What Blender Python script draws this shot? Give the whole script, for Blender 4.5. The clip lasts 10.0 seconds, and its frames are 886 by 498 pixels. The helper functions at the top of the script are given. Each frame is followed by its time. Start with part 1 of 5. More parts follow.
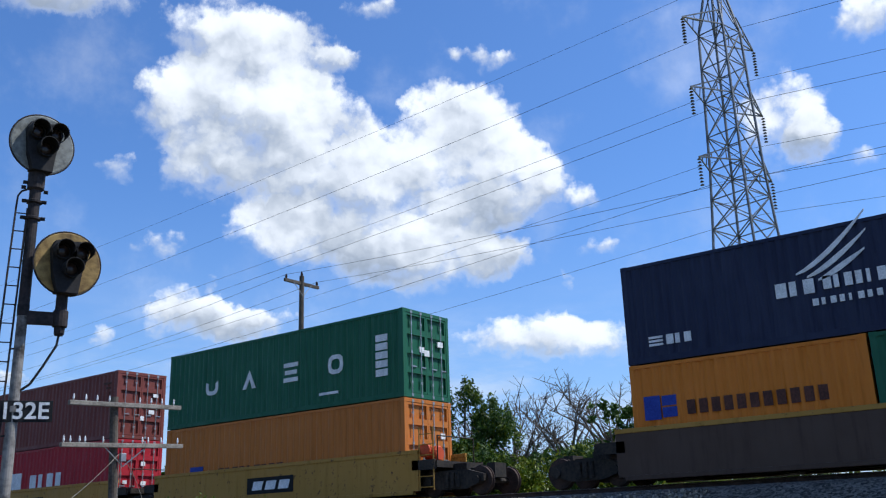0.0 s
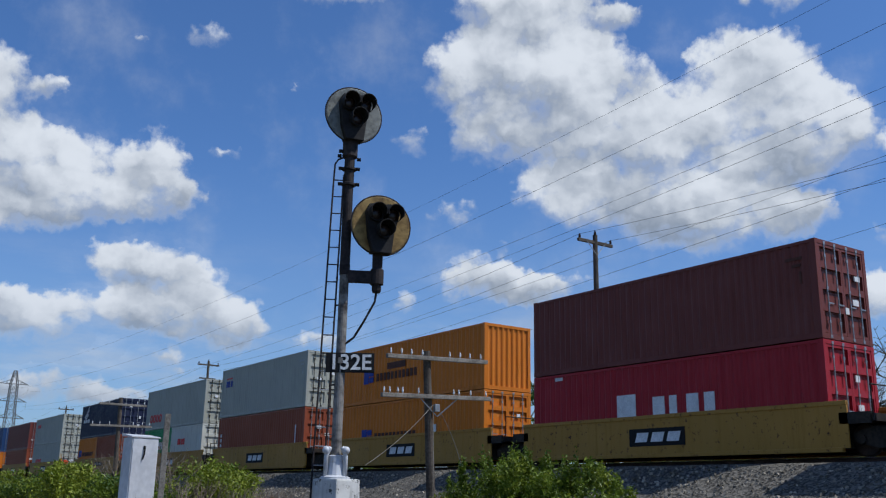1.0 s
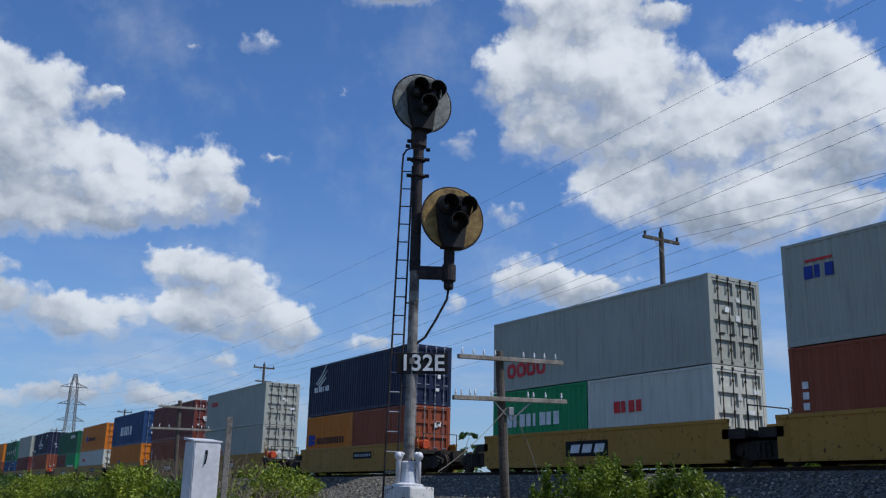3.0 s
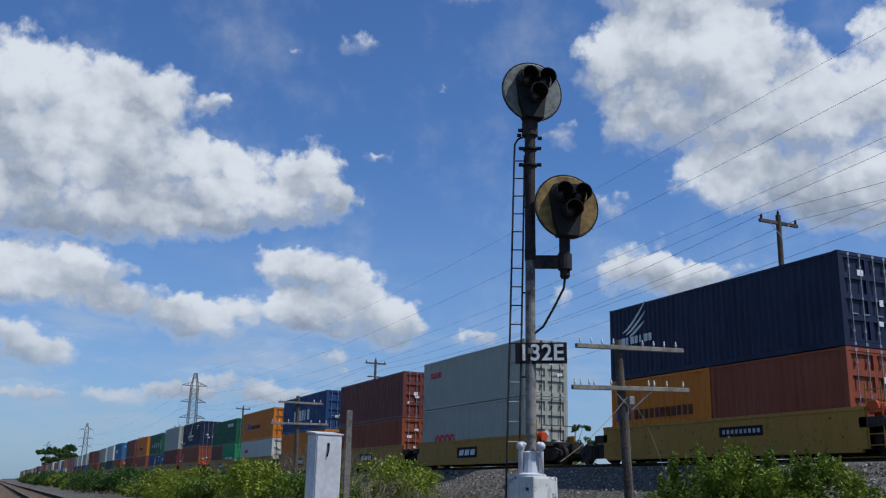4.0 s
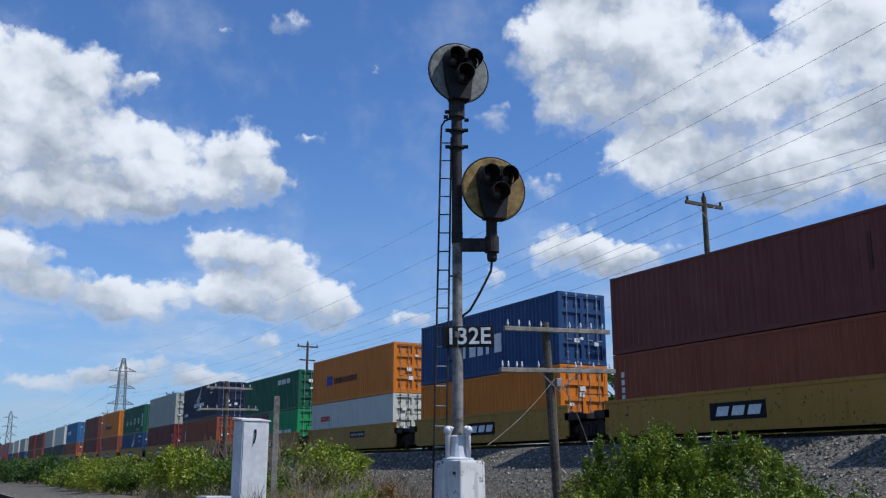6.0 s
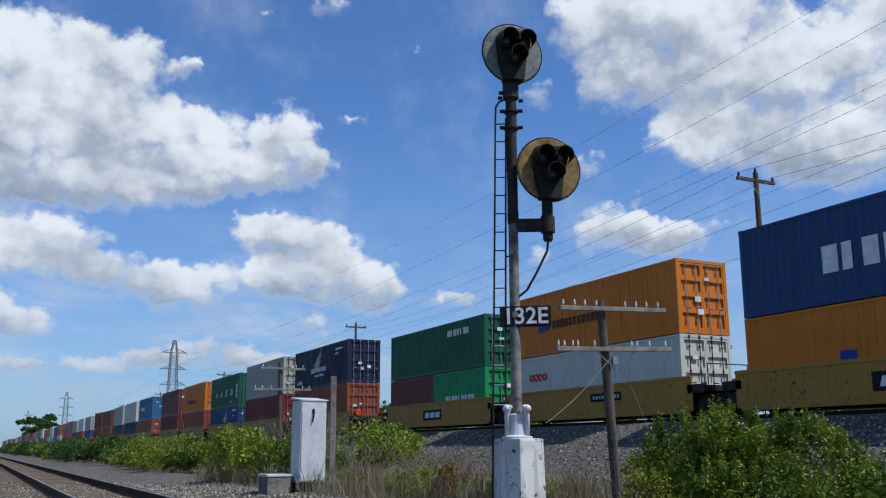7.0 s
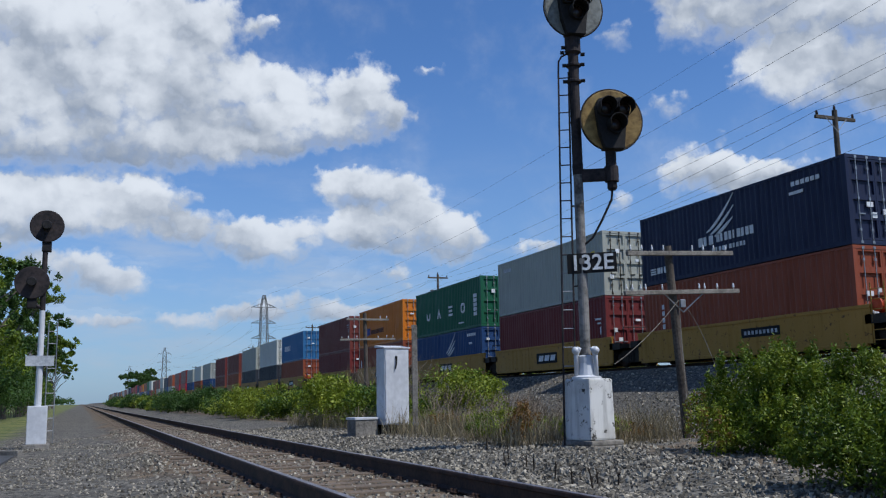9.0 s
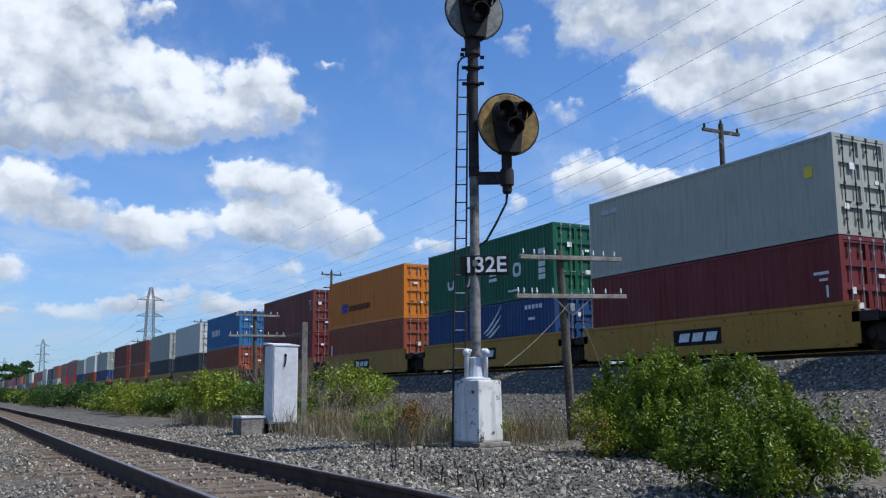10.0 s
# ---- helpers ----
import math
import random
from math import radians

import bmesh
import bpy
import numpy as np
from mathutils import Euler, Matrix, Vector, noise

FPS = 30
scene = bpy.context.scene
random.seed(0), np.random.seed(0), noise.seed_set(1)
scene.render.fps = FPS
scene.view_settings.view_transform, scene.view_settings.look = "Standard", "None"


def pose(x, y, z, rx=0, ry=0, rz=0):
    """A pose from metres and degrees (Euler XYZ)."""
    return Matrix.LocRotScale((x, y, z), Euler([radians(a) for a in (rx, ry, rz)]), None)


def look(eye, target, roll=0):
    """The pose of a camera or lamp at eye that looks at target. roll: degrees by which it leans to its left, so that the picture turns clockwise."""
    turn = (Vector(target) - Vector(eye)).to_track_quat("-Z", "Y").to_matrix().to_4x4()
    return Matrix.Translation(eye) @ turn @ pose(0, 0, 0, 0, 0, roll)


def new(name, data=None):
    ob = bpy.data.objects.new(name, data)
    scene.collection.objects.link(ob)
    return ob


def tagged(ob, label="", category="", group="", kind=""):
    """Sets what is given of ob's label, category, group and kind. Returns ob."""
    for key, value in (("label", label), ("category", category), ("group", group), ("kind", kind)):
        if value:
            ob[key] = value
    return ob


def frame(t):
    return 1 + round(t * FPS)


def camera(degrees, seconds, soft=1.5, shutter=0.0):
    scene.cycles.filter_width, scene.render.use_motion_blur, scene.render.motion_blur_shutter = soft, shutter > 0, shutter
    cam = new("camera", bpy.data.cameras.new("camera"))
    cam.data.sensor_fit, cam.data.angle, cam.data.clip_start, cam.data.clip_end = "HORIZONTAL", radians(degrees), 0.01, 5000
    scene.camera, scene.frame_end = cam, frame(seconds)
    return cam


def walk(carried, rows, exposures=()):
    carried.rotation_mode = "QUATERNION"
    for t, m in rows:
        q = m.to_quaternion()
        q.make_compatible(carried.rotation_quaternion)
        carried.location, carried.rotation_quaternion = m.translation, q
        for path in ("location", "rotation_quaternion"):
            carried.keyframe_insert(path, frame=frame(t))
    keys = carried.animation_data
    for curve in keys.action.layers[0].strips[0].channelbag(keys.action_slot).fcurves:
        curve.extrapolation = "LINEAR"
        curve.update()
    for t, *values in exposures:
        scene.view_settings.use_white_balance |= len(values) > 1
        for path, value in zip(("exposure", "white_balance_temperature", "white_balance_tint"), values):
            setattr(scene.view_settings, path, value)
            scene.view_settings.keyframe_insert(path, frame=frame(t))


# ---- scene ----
def aim(x, y, z, yaw, pitch, roll):
    """Camera pose: yaw to the left from +y, pitch up, roll to the left, in degrees."""
    a, b = radians(yaw), radians(pitch)
    d = Vector((-math.sin(a) * math.cos(b), math.cos(a) * math.cos(b), math.sin(b)))
    return look((x, y, z), Vector((x, y, z)) + d, roll)


cam = camera(50.83, 10.0, soft=1.2)
walk(cam, [
    (0.0, aim(-1.572, -0.722, 0.853, -52.85, 16.96, -1.87)),
    (0.5, aim(-1.410, -0.526, 0.898, -45.05, 16.19, 0.44)),
    (1.0, aim(-1.604, -0.435, 0.724, -34.58, 14.81, 1.08)),
    (1.5, aim(-1.630, -0.174, 0.725, -30.42, 13.15, 1.28)),
    (2.0, aim(-1.577, -0.118, 0.725, -31.02, 16.04, 1.50)),
    (2.5, aim(-1.456, 0.152, 0.781, -32.87, 16.55, 1.70)),
    (3.0, aim(-1.431, 0.631, 0.813, -31.41, 14.91, 1.37)),
    (3.2, aim(-1.473, 0.806, 0.824, -29.44, 14.04, 1.20)),
    (4.3, aim(-1.589, 0.751, 0.731, -24.52, 14.56, 1.29)),
    (4.5, aim(-1.465, 0.794, 0.763, -26.66, 14.42, 0.96)),
    (5.0, aim(-1.336, 0.691, 0.815, -34.33, 14.00, -0.79)),
    (5.5, aim(-1.297, 0.734, 0.848, -34.20, 13.60, -0.94)),
    (6.0, aim(-1.381, 0.874, 0.825, -29.03, 13.33, -0.02)),
    (6.2, aim(-1.448, 0.854, 0.802, -27.80, 13.13, 0.07)),
    (7.5, aim(-1.715, 0.835, 0.823, -25.35, 11.48, -0.30)),
    (8.0, aim(-1.750, 0.665, 0.809, -23.01, 10.93, -0.47)),
    (8.5, aim(-1.831, 0.190, 0.747, -20.88, 10.18, -0.95)),
    (9.0, aim(-1.824, -0.039, 0.694, -21.16, 9.04, -1.07)),
    (9.5, aim(-1.857, 0.104, 0.695, -24.83, 8.27, -1.73)),
    (10.0, aim(-1.759, 0.050, 0.736, -27.67, 8.85, -0.33)),
], exposures=[(0.0, 0.0, 6080, 10), (0.25, -0.02, 6080, 10), (0.5, -0.36, 6080, 10), (1.0, -0.5, 6080, 10), (2.5, -0.46, 6080, 10), (3.0, -0.5, 6080, 10), (4.5, -0.56, 6080, 10), (6.0, -0.32, 6080, 10), (9.0, -0.44, 6080, 10), (9.4, -0.40, 6080, 10), (10.0, -0.16, 6080, 10)])

# ---- world, sun ----
SUN = Vector((0.39, -0.40, 0.83)).normalized()
CLOUDS = {
    "west bank": [(-3.4, 20.6, 5.6, 3.8), (2.0, 20.3, 4.4, 3.1), (5.9, 21.6, 2.8, 2.4), (-3.2, 16.0, 4.0, 2.8), (0.8, 17.0, 3.3, 2.4), (4.4, 17.3, 4.0, 2.6), (9.4, 18.5, 2.0, 1.7), (12.6, 17.7, 2.7, 2.1), (16.7, 18.4, 1.8, 1.9), (16.5, 16.7, 2.8, 1.2), (11.2, 16.0, 4.4, 1.2), (2.8, 14.7, 7.2, 1.3)],
    "low pair": [(14.8, 12.8, 1.7, 1.1), (16.9, 12.6, 2.4, 1.4), (19.8, 11.9, 2.1, 1.0), (15.0, 10.3, 2.2, 1.0), (17.4, 10.2, 2.5, 1.2), (20.0, 9.9, 2.9, 1.4), (22.4, 9.5, 1.7, 1.2)],
    "low west": [(-2.3, 11.2, 3.2, 1.5), (1.3, 12.0, 2.1, 1.0), (3.9, 11.8, 1.8, 1.2), (2.3, 10.3, 3.2, 1.2), (7.9, 9.9, 2.8, 1.2), (10.6, 9.1, 2.3, 1.5), (-0.7, 7.4, 2.6, 1.2), (2.4, 6.9, 2.1, 0.8), (-4.1, 9.9, 2.1, 2.1)],
    "horizon west": [(4.7, 4.6, 2.8, 0.6), (8.6, 5.0, 2.1, 0.5), (12.3, 5.4, 3.3, 0.9), (16.1, 5.0, 2.4, 0.6), (-0.9, 4.6, 3.1, 0.6)],
    "scraps west": [(17.7, 7.5, 1.5, 0.7), (19.4, 6.8, 0.8, 0.4), (27.0, 8.9, 1.6, 0.5), (10.1, 22.3, 1.0, 0.5), (20.5, 19.9, 0.9, 0.3)],
    "low east": [(36.9, 13.6, 1.9, 1.0), (36.2, 12.4, 1.6, 1.0), (38.7, 12.7, 2.1, 1.0), (41.9, 12.7, 1.9, 0.8), (40.2, 11.9, 2.1, 0.8), (35.3, 16.9, 1.9, 0.7), (38.2, 15.1, 0.5, 0.6), (32.4, 11.3, 0.6, 0.8)],
    "near east": [(38.9, 29.5, 3.6, 2.3), (42.7, 29.0, 3.6, 1.7), (36.6, 25.2, 2.9, 2.3), (40.4, 25.1, 4.2, 2.8), (44.4, 23.9, 3.8, 3.0), (37.8, 21.7, 2.8, 1.6), (45.0, 20.2, 4.4, 2.3), (48.9, 21.3, 2.8, 2.3), (42.4, 17.9, 2.9, 1.6), (48.3, 17.0, 4.7, 1.7), (52.9, 24.6, 2.7, 2.3), (55.9, 24.5, 2.2, 2.0), (55.6, 21.3, 4.1, 2.4), (58.7, 21.0, 1.9, 1.9), (54.7, 18.5, 3.3, 1.6), (51.9, 16.1, 4.0, 1.7), (56.6, 16.1, 1.8, 1.1)],
    "high scraps": [(26.4, 30.5, 2.9, 1.2), (29.2, 30.9, 3.4, 1.1), (18.8, 26.6, 1.5, 0.6), (14.8, 25.6, 0.5, 0.3), (24.6, 24.0, 0.4, 0.3), (32.4, 21.4, 1.0, 0.8), (56.7, 28.2, 1.4, 0.6), (46.0, 28.6, 1.6, 0.6)],
    "far east": [(74.7, 22.5, 2.3, 2.4), (76.3, 21.3, 1.3, 1.2), (80.2, 27.3, 1.9, 1.1), (78.9, 19.8, 1.1, 0.6), (61.9, 19.6, 1.0, 0.8), (62.8, 16.6, 1.4, 0.6), (60.7, 14.7, 0.4, 0.6), (54.5, 28.8, 1.3, 0.5), (57.4, 11.3, 3.2, 1.2), (61.6, 11.0, 2.8, 1.2), (48.7, 31.5, 2.0, 0.6)],
}


class Nodes:
    """Short-hand for building a node tree."""

    def __init__(self, tree):
        self.t = tree
        tree.nodes.clear()

    def add(self, kind, **kw):
        n = self.t.nodes.new(kind)
        for k, v in kw.items():
            if k == "op":
                n.operation = v
        return n

    def put(self, socket, v):
        if isinstance(v, bpy.types.NodeSocket):
            self.t.links.new(v, socket)
        elif v is not None:
            socket.default_value = v

    def m(self, op, a, b=None, c=None, clamp=False):
        n = self.add("ShaderNodeMath", op=op)
        n.use_clamp = clamp
        for s, v in zip(n.inputs, (a, b, c)):
            self.put(s, v)
        return n.outputs[0]

    def v(self, op, a, b=None, c=None):
        n = self.add("ShaderNodeVectorMath", op=op)
        for s, v in zip(n.inputs, (a, b, c)):
            self.put(s, v)
        return n.outputs["Value"] if op in ("DOT_PRODUCT", "LENGTH") else n.outputs["Vector"]

    def noise(self, vec, scale, detail=4.0, rough=0.55):
        n = self.add("ShaderNodeTexNoise")
        self.put(n.inputs["Vector"], vec)
        n.inputs["Scale"].default_value, n.inputs["Detail"].default_value, n.inputs["Roughness"].default_value = scale, detail, rough
        return n.outputs["Fac"], n.outputs["Color"]

    def ramp(self, fac, lo, hi, a=0.0, b=1.0):
        n = self.add("ShaderNodeMapRange")
        n.interpolation_type = "SMOOTHSTEP"
        for s, v in zip(n.inputs, (fac, lo, hi, a, b)):
            self.put(s, v)
        return n.outputs[0]

    def mix(self, fac, a, b, mode="MIX"):
        n = self.add("ShaderNodeMix")
        n.data_type, n.blend_type = "RGBA", mode
        self.put(n.inputs[0], fac)
        self.put(n.inputs[6], a)
        self.put(n.inputs[7], b)
        return n.outputs[2]


def rgba(c):
    return (*c, 1.0)


def make_world():
    w = bpy.data.worlds.new("sky")
    scene.world = w
    w.use_nodes = True
    k = Nodes(w.node_tree)
    sky = k.add("ShaderNodeTexSky")
    sky.sky_type, sky.sun_disc = "NISHITA", False
    sky.sun_elevation, sky.sun_rotation = math.asin(SUN.z), math.atan2(SUN.x, SUN.y)
    sky.air_density, sky.dust_density, sky.ozone_density = 1.0, 0.6, 2.0
    gen = k.add("ShaderNodeTexCoord").outputs["Generated"]
    xyz = k.add("ShaderNodeSeparateXYZ")
    k.put(xyz.inputs[0], gen)
    az = k.m("MULTIPLY", k.m("ARCTAN2", xyz.outputs[0], xyz.outputs[1]), 57.2958)
    el = k.m("MULTIPLY", k.m("ARCSINE", xyz.outputs[2]), 57.2958)
    flat = k.add("ShaderNodeCombineXYZ")
    k.put(flat.inputs[0], az), k.put(flat.inputs[1], el)
    here = flat.outputs[0]
    warp = k.v("MULTIPLY", k.v("SUBTRACT", k.noise(here, 0.28, 3.0, 0.55)[1], (0.5, 0.5, 0.5)), (1.7, 1.2, 0.0))
    fray = k.v("MULTIPLY", k.v("SUBTRACT", k.noise(here, 1.1, 4.0, 0.6)[1], (0.5, 0.5, 0.5)), (1.3, 1.0, 0.0))
    p = k.v("MULTIPLY", k.v("ADD", here, k.v("ADD", warp, fray)), (1.0, 1.0, 0.0))
    # each blob adds (x, y, 1) times its density; the sum is carried from blob to blob
    acc = k.v("MULTIPLY", p, (0.0, 0.0, 0.0))
    for blobs in CLOUDS.values():
        for a, e, sx, sy in blobs:
            u, v, w = 0.66 / sx, 0.66 / sy, min(1.0, 0.48 + 0.42 * sy)
            q = k.v("MULTIPLY_ADD", acc, (1e-7, 1e-7, 0.0), p)
            d = k.v("MULTIPLY_ADD", q, (u, v, 0.0), (-a * u, -e * v, 1.0))
            g = k.m("MULTIPLY_ADD", k.v("DOT_PRODUCT", d, d), -w, 2 * w, clamp=True)
            acc = k.v("MULTIPLY_ADD", d, g, acc)
    total = k.add("ShaderNodeSeparateXYZ")
    k.put(total.inputs[0], acc)
    lift, dens = total.outputs[1], total.outputs[2]

    def billows(at, scale):
        """Rounded heads: high in the middle of each cell, low along the creases."""
        v = k.add("ShaderNodeTexVoronoi")
        v.feature = "SMOOTH_F1"
        k.put(v.inputs["Vector"], at)
        v.inputs["Scale"].default_value, v.inputs["Detail"].default_value, v.inputs["Roughness"].default_value = scale, 2.0, 0.5
        v.inputs["Lacunarity"].default_value, v.inputs["Smoothness"].default_value = 2.3, 0.35
        return k.m("SUBTRACT", 1.0, v.outputs["Distance"])

    # clouds over the rest of the sky
    rest = k.noise(gen, 2.6, 5.0, 0.6)[0]
    outside = k.ramp(k.m("ABSOLUTE", k.m("SUBTRACT", az, 35.0)), 48.0, 62.0)
    high = k.ramp(el, 34.0, 42.0)
    rest = k.m("MULTIPLY", k.ramp(rest, 0.56, 0.74), k.m("MAXIMUM", outside, high))
    bent = k.v("MULTIPLY", k.v("ADD", here, fray), (1.0, 1.25, 0.0))
    heads = billows(bent, 0.42)
    ahead = billows(k.v("ADD", bent, (0.45, 0.75, 0.0)), 0.42)
    fine = k.noise(here, 0.8, 6.0, 0.58)[0]
    broad = k.noise(here, 0.17, 3.0, 0.5)[0]
    broad_up = k.noise(k.v("ADD", here, (0.9, 1.7, 0.0)), 0.17, 3.0, 0.5)[0]
    edge = k.ramp(dens, 0.0, 0.22)
    body = k.m("ADD", k.m("MINIMUM", dens, 1.15), k.m("MULTIPLY", edge, k.m("ADD", k.m("MULTIPLY", k.m("SUBTRACT", heads, 0.60), 0.55), k.m("MULTIPLY", k.m("SUBTRACT", fine, 0.5), 1.05))))
    # a low broken bank towards the horizon
    long = k.v("MULTIPLY", here, (0.09, 0.32, 0.0))
    bank = k.m("MULTIPLY", k.ramp(k.noise(long, 1.0, 6.0, 0.58)[0], 0.42, 0.68), k.ramp(el, 5.0, 16.0, 0.6, 0.0))
    body = k.m("MAXIMUM", body, rest)
    rel = k.m("DIVIDE", lift, k.m("MAXIMUM", dens, 0.05))
    # crisp heads, ragged soft undersides
    cover = k.ramp(body, 0.05, k.ramp(rel, -0.5, 0.3, 1.25, 0.62))
    veil = k.m("MULTIPLY", k.ramp(k.noise(here, 0.12, 6.0, 0.62)[0], 0.46, 0.8), 0.30)
    cover = k.m("MAXIMUM", k.m("MAXIMUM", cover, veil), bank)
    lit = k.m("ADD", k.m("MULTIPLY", rel, 1.15), k.m("ADD", k.m("MULTIPLY", k.m("SUBTRACT", heads, ahead), 0.5), k.m("MULTIPLY", k.m("SUBTRACT", broad, broad_up), 2.4)))
    lit = k.ramp(k.m("ADD", lit, k.m("MULTIPLY", k.m("SUBTRACT", fine, 0.5), 0.4)), -0.95, 0.75)
    thick = k.ramp(body, 0.35, 1.1)
    lit = k.m("MAXIMUM", lit, k.m("MULTIPLY", k.m("SUBTRACT", 1.0, thick), 0.6))
    white = k.mix(lit, (3.7, 4.3, 5.2, 1), (10.6, 10.9, 11.2, 1))
    # the air dims and blues what is low and far
    white = k.mix(k.ramp(el, 2.0, 13.0, 0.55, 0.0), white, (4.6, 5.5, 6.9, 1))
    haze = k.m("MULTIPLY", k.ramp(el, -3.0, 22.0, 1.0, 0.0), 0.52)
    base = k.mix(haze, k.mix(1.0, sky.outputs[0], (0.87, 1.22, 1.68, 1), "MULTIPLY"), (4.1, 5.6, 7.8, 1))
    col = k.mix(k.m("MULTIPLY", cover, 0.97), base, white)
    bg = k.add("ShaderNodeBackground")
    k.put(bg.inputs[0], col)
    bg.inputs[1].default_value = 0.10
    k.put(k.add("ShaderNodeOutputWorld").inputs[0], bg.outputs[0])


make_world()
sun = new("sun", bpy.data.lights.new("sun", "SUN"))
sun.data.energy, sun.data.angle, sun.data.color = 5.4, radians(0.53), (1.0, 0.96, 0.89)
sun.matrix_world = look(SUN * 100, (0, 0, 0))

# ---- materials ----


def material(name, build, rough=0.6, metal=0.0):
    mat = bpy.data.materials.new(name)
    mat.use_nodes = True
    k = Nodes(mat.node_tree)
    b = k.add("ShaderNodeBsdfPrincipled")
    b.inputs["Roughness"].default_value, b.inputs["Metallic"].default_value = rough, metal
    b.inputs["Specular IOR Level"].default_value = 0.28
    col, bump, dist = build(k, b)
    k.put(b.inputs["Base Color"], col)
    if bump is not None:
        n = k.add("ShaderNodeBump")
        n.inputs["Strength"].default_value, n.inputs["Distance"].default_value = 0.6, dist
        k.put(n.inputs["Height"], bump)
        k.put(b.inputs["Normal"], n.outputs[0])
    k.put(k.add("ShaderNodeOutputMaterial").inputs[0], b.outputs[0])
    return mat


def coords(k):
    return k.add("ShaderNodeTexCoord").outputs["Object"]


def painted(name, c, wear=0.35, rust=(0.09, 0.035, 0.018), rough=0.5, scale=1.0):
    """Weathered paint: faded patches, vertical streaks, chipped rust."""
    def build(k, b):
        o = coords(k)
        rnd = k.add("ShaderNodeObjectInfo").outputs["Random"]
        at = k.v("ADD", o, k.v("MULTIPLY", (17.0, 31.0, 7.0), rnd))
        fade = k.noise(at, 0.7 * scale, 4.0)[0]
        streak = k.noise(k.v("MULTIPLY", at, (3.0 * scale, 3.0 * scale, 0.25 * scale)), 2.0, 4.0, 0.65)[0]
        chips = k.noise(at, 9.0 * scale, 5.0, 0.7)[0]
        grain = k.noise(at, 60.0, 2.0)[0]
        pale = tuple(min(1.0, v * 1.15 + 0.012) for v in c)
        dark = tuple(v * 0.6 for v in c)
        col = k.mix(k.m("MULTIPLY", k.ramp(fade, 0.42, 0.7), 0.45), rgba(c), rgba(pale))
        col = k.mix(k.m("MULTIPLY", k.ramp(streak, 0.5, 0.75), 0.5), col, rgba(dark))
        spots = k.m("MULTIPLY", k.ramp(chips, 0.72 - 0.14 * wear, 0.80 - 0.12 * wear), wear)
        col = k.mix(spots, col, rgba(rust))
        k.put(b.inputs["Roughness"], k.ramp(streak, 0.3, 0.8, rough - 0.08, rough + 0.2))
        return col, k.m("ADD", k.m("MULTIPLY", chips, 0.7), k.m("MULTIPLY", grain, 0.3)), 0.002
    return material(name, build, rough)


def plain_noise(name, a, c, s1, s2, rough=0.85, metal=0.0, bump=0.01, mid=(0.35, 0.65)):
    """Two colours mixed by coarse and fine noise, with relief."""
    def build(k, b):
        o = coords(k)
        n1, n2 = k.noise(o, s1, 5.0, 0.65)[0], k.noise(o, s2, 4.0, 0.6)[0]
        f = k.ramp(k.m("ADD", k.m("MULTIPLY", n1, 0.55), k.m("MULTIPLY", n2, 0.45)), *mid)
        return k.mix(f, rgba(a), rgba(c)), n2, bump
    return material(name, build, rough, metal)


def streaked_paint(name, dark, pale):
    """Old white paint with flakes gone and grime running down."""
    def build(k, b):
        o = coords(k)
        flakes = k.ramp(k.noise(o, 5.5, 7.0, 0.68)[0], 0.58, 0.65)
        runs = k.ramp(k.noise(k.v("MULTIPLY", o, (9.0, 9.0, 1.1)), 1.0, 5.0, 0.6)[0], 0.48, 0.72)
        grime = k.noise(o, 1.7, 4.0)[0]
        col = k.mix(k.m("MULTIPLY", runs, 0.55), rgba(pale), rgba([c * 0.42 for c in pale]))
        col = k.mix(k.m("MULTIPLY", k.ramp(grime, 0.4, 0.7), 0.4), col, (0.24, 0.22, 0.19, 1))
        return k.mix(flakes, col, rgba(dark)), k.m("SUBTRACT", 1.0, flakes), 0.012
    return material(name, build, 0.8)


def leafy(name, a, c, gloss=0.45):
    def build(k, b):
        rnd = k.add("ShaderNodeNewGeometry").outputs["Random Per Island"]
        n = k.noise(coords(k), 1.3, 3.0)[0]
        b.inputs["Subsurface Weight"].default_value = 0.0
        f = k.m("ADD", k.m("MULTIPLY", rnd, 0.6), k.m("MULTIPLY", k.ramp(n, 0.35, 0.65), 0.4))
        col = k.mix(f, rgba(a), rgba(c))
        return col, None, 0
    mat = material(name, build, gloss)
    # thin leaves let light through
    t = mat.node_tree
    b = [n for n in t.nodes if n.type == "BSDF_PRINCIPLED"][0]
    out = [n for n in t.nodes if n.type == "OUTPUT_MATERIAL"][0]
    tr, mx = t.nodes.new("ShaderNodeBsdfTranslucent"), t.nodes.new("ShaderNodeMixShader")
    t.links.new(b.inputs["Base Color"].links[0].from_socket, tr.inputs["Color"])
    mx.inputs[0].default_value = 0.26
    t.links.new(b.outputs[0], mx.inputs[1]), t.links.new(tr.outputs[0], mx.inputs[2]), t.links.new(mx.outputs[0], out.inputs[0])
    return mat


def stone_material():
    def build(k, b):
        rnd = k.add("ShaderNodeNewGeometry").outputs["Random Per Island"]
        n = k.noise(coords(k), 35.0, 4.0)[0]
        f = k.m("ADD", k.m("MULTIPLY", k.m("POWER", rnd, 1.6), 0.75), k.m("MULTIPLY", n, 0.25))
        return k.mix(f, (0.028, 0.024, 0.019, 1), (0.48, 0.43, 0.34, 1)), n, 0.006
    return material("limestone_ballast", build, 0.9)


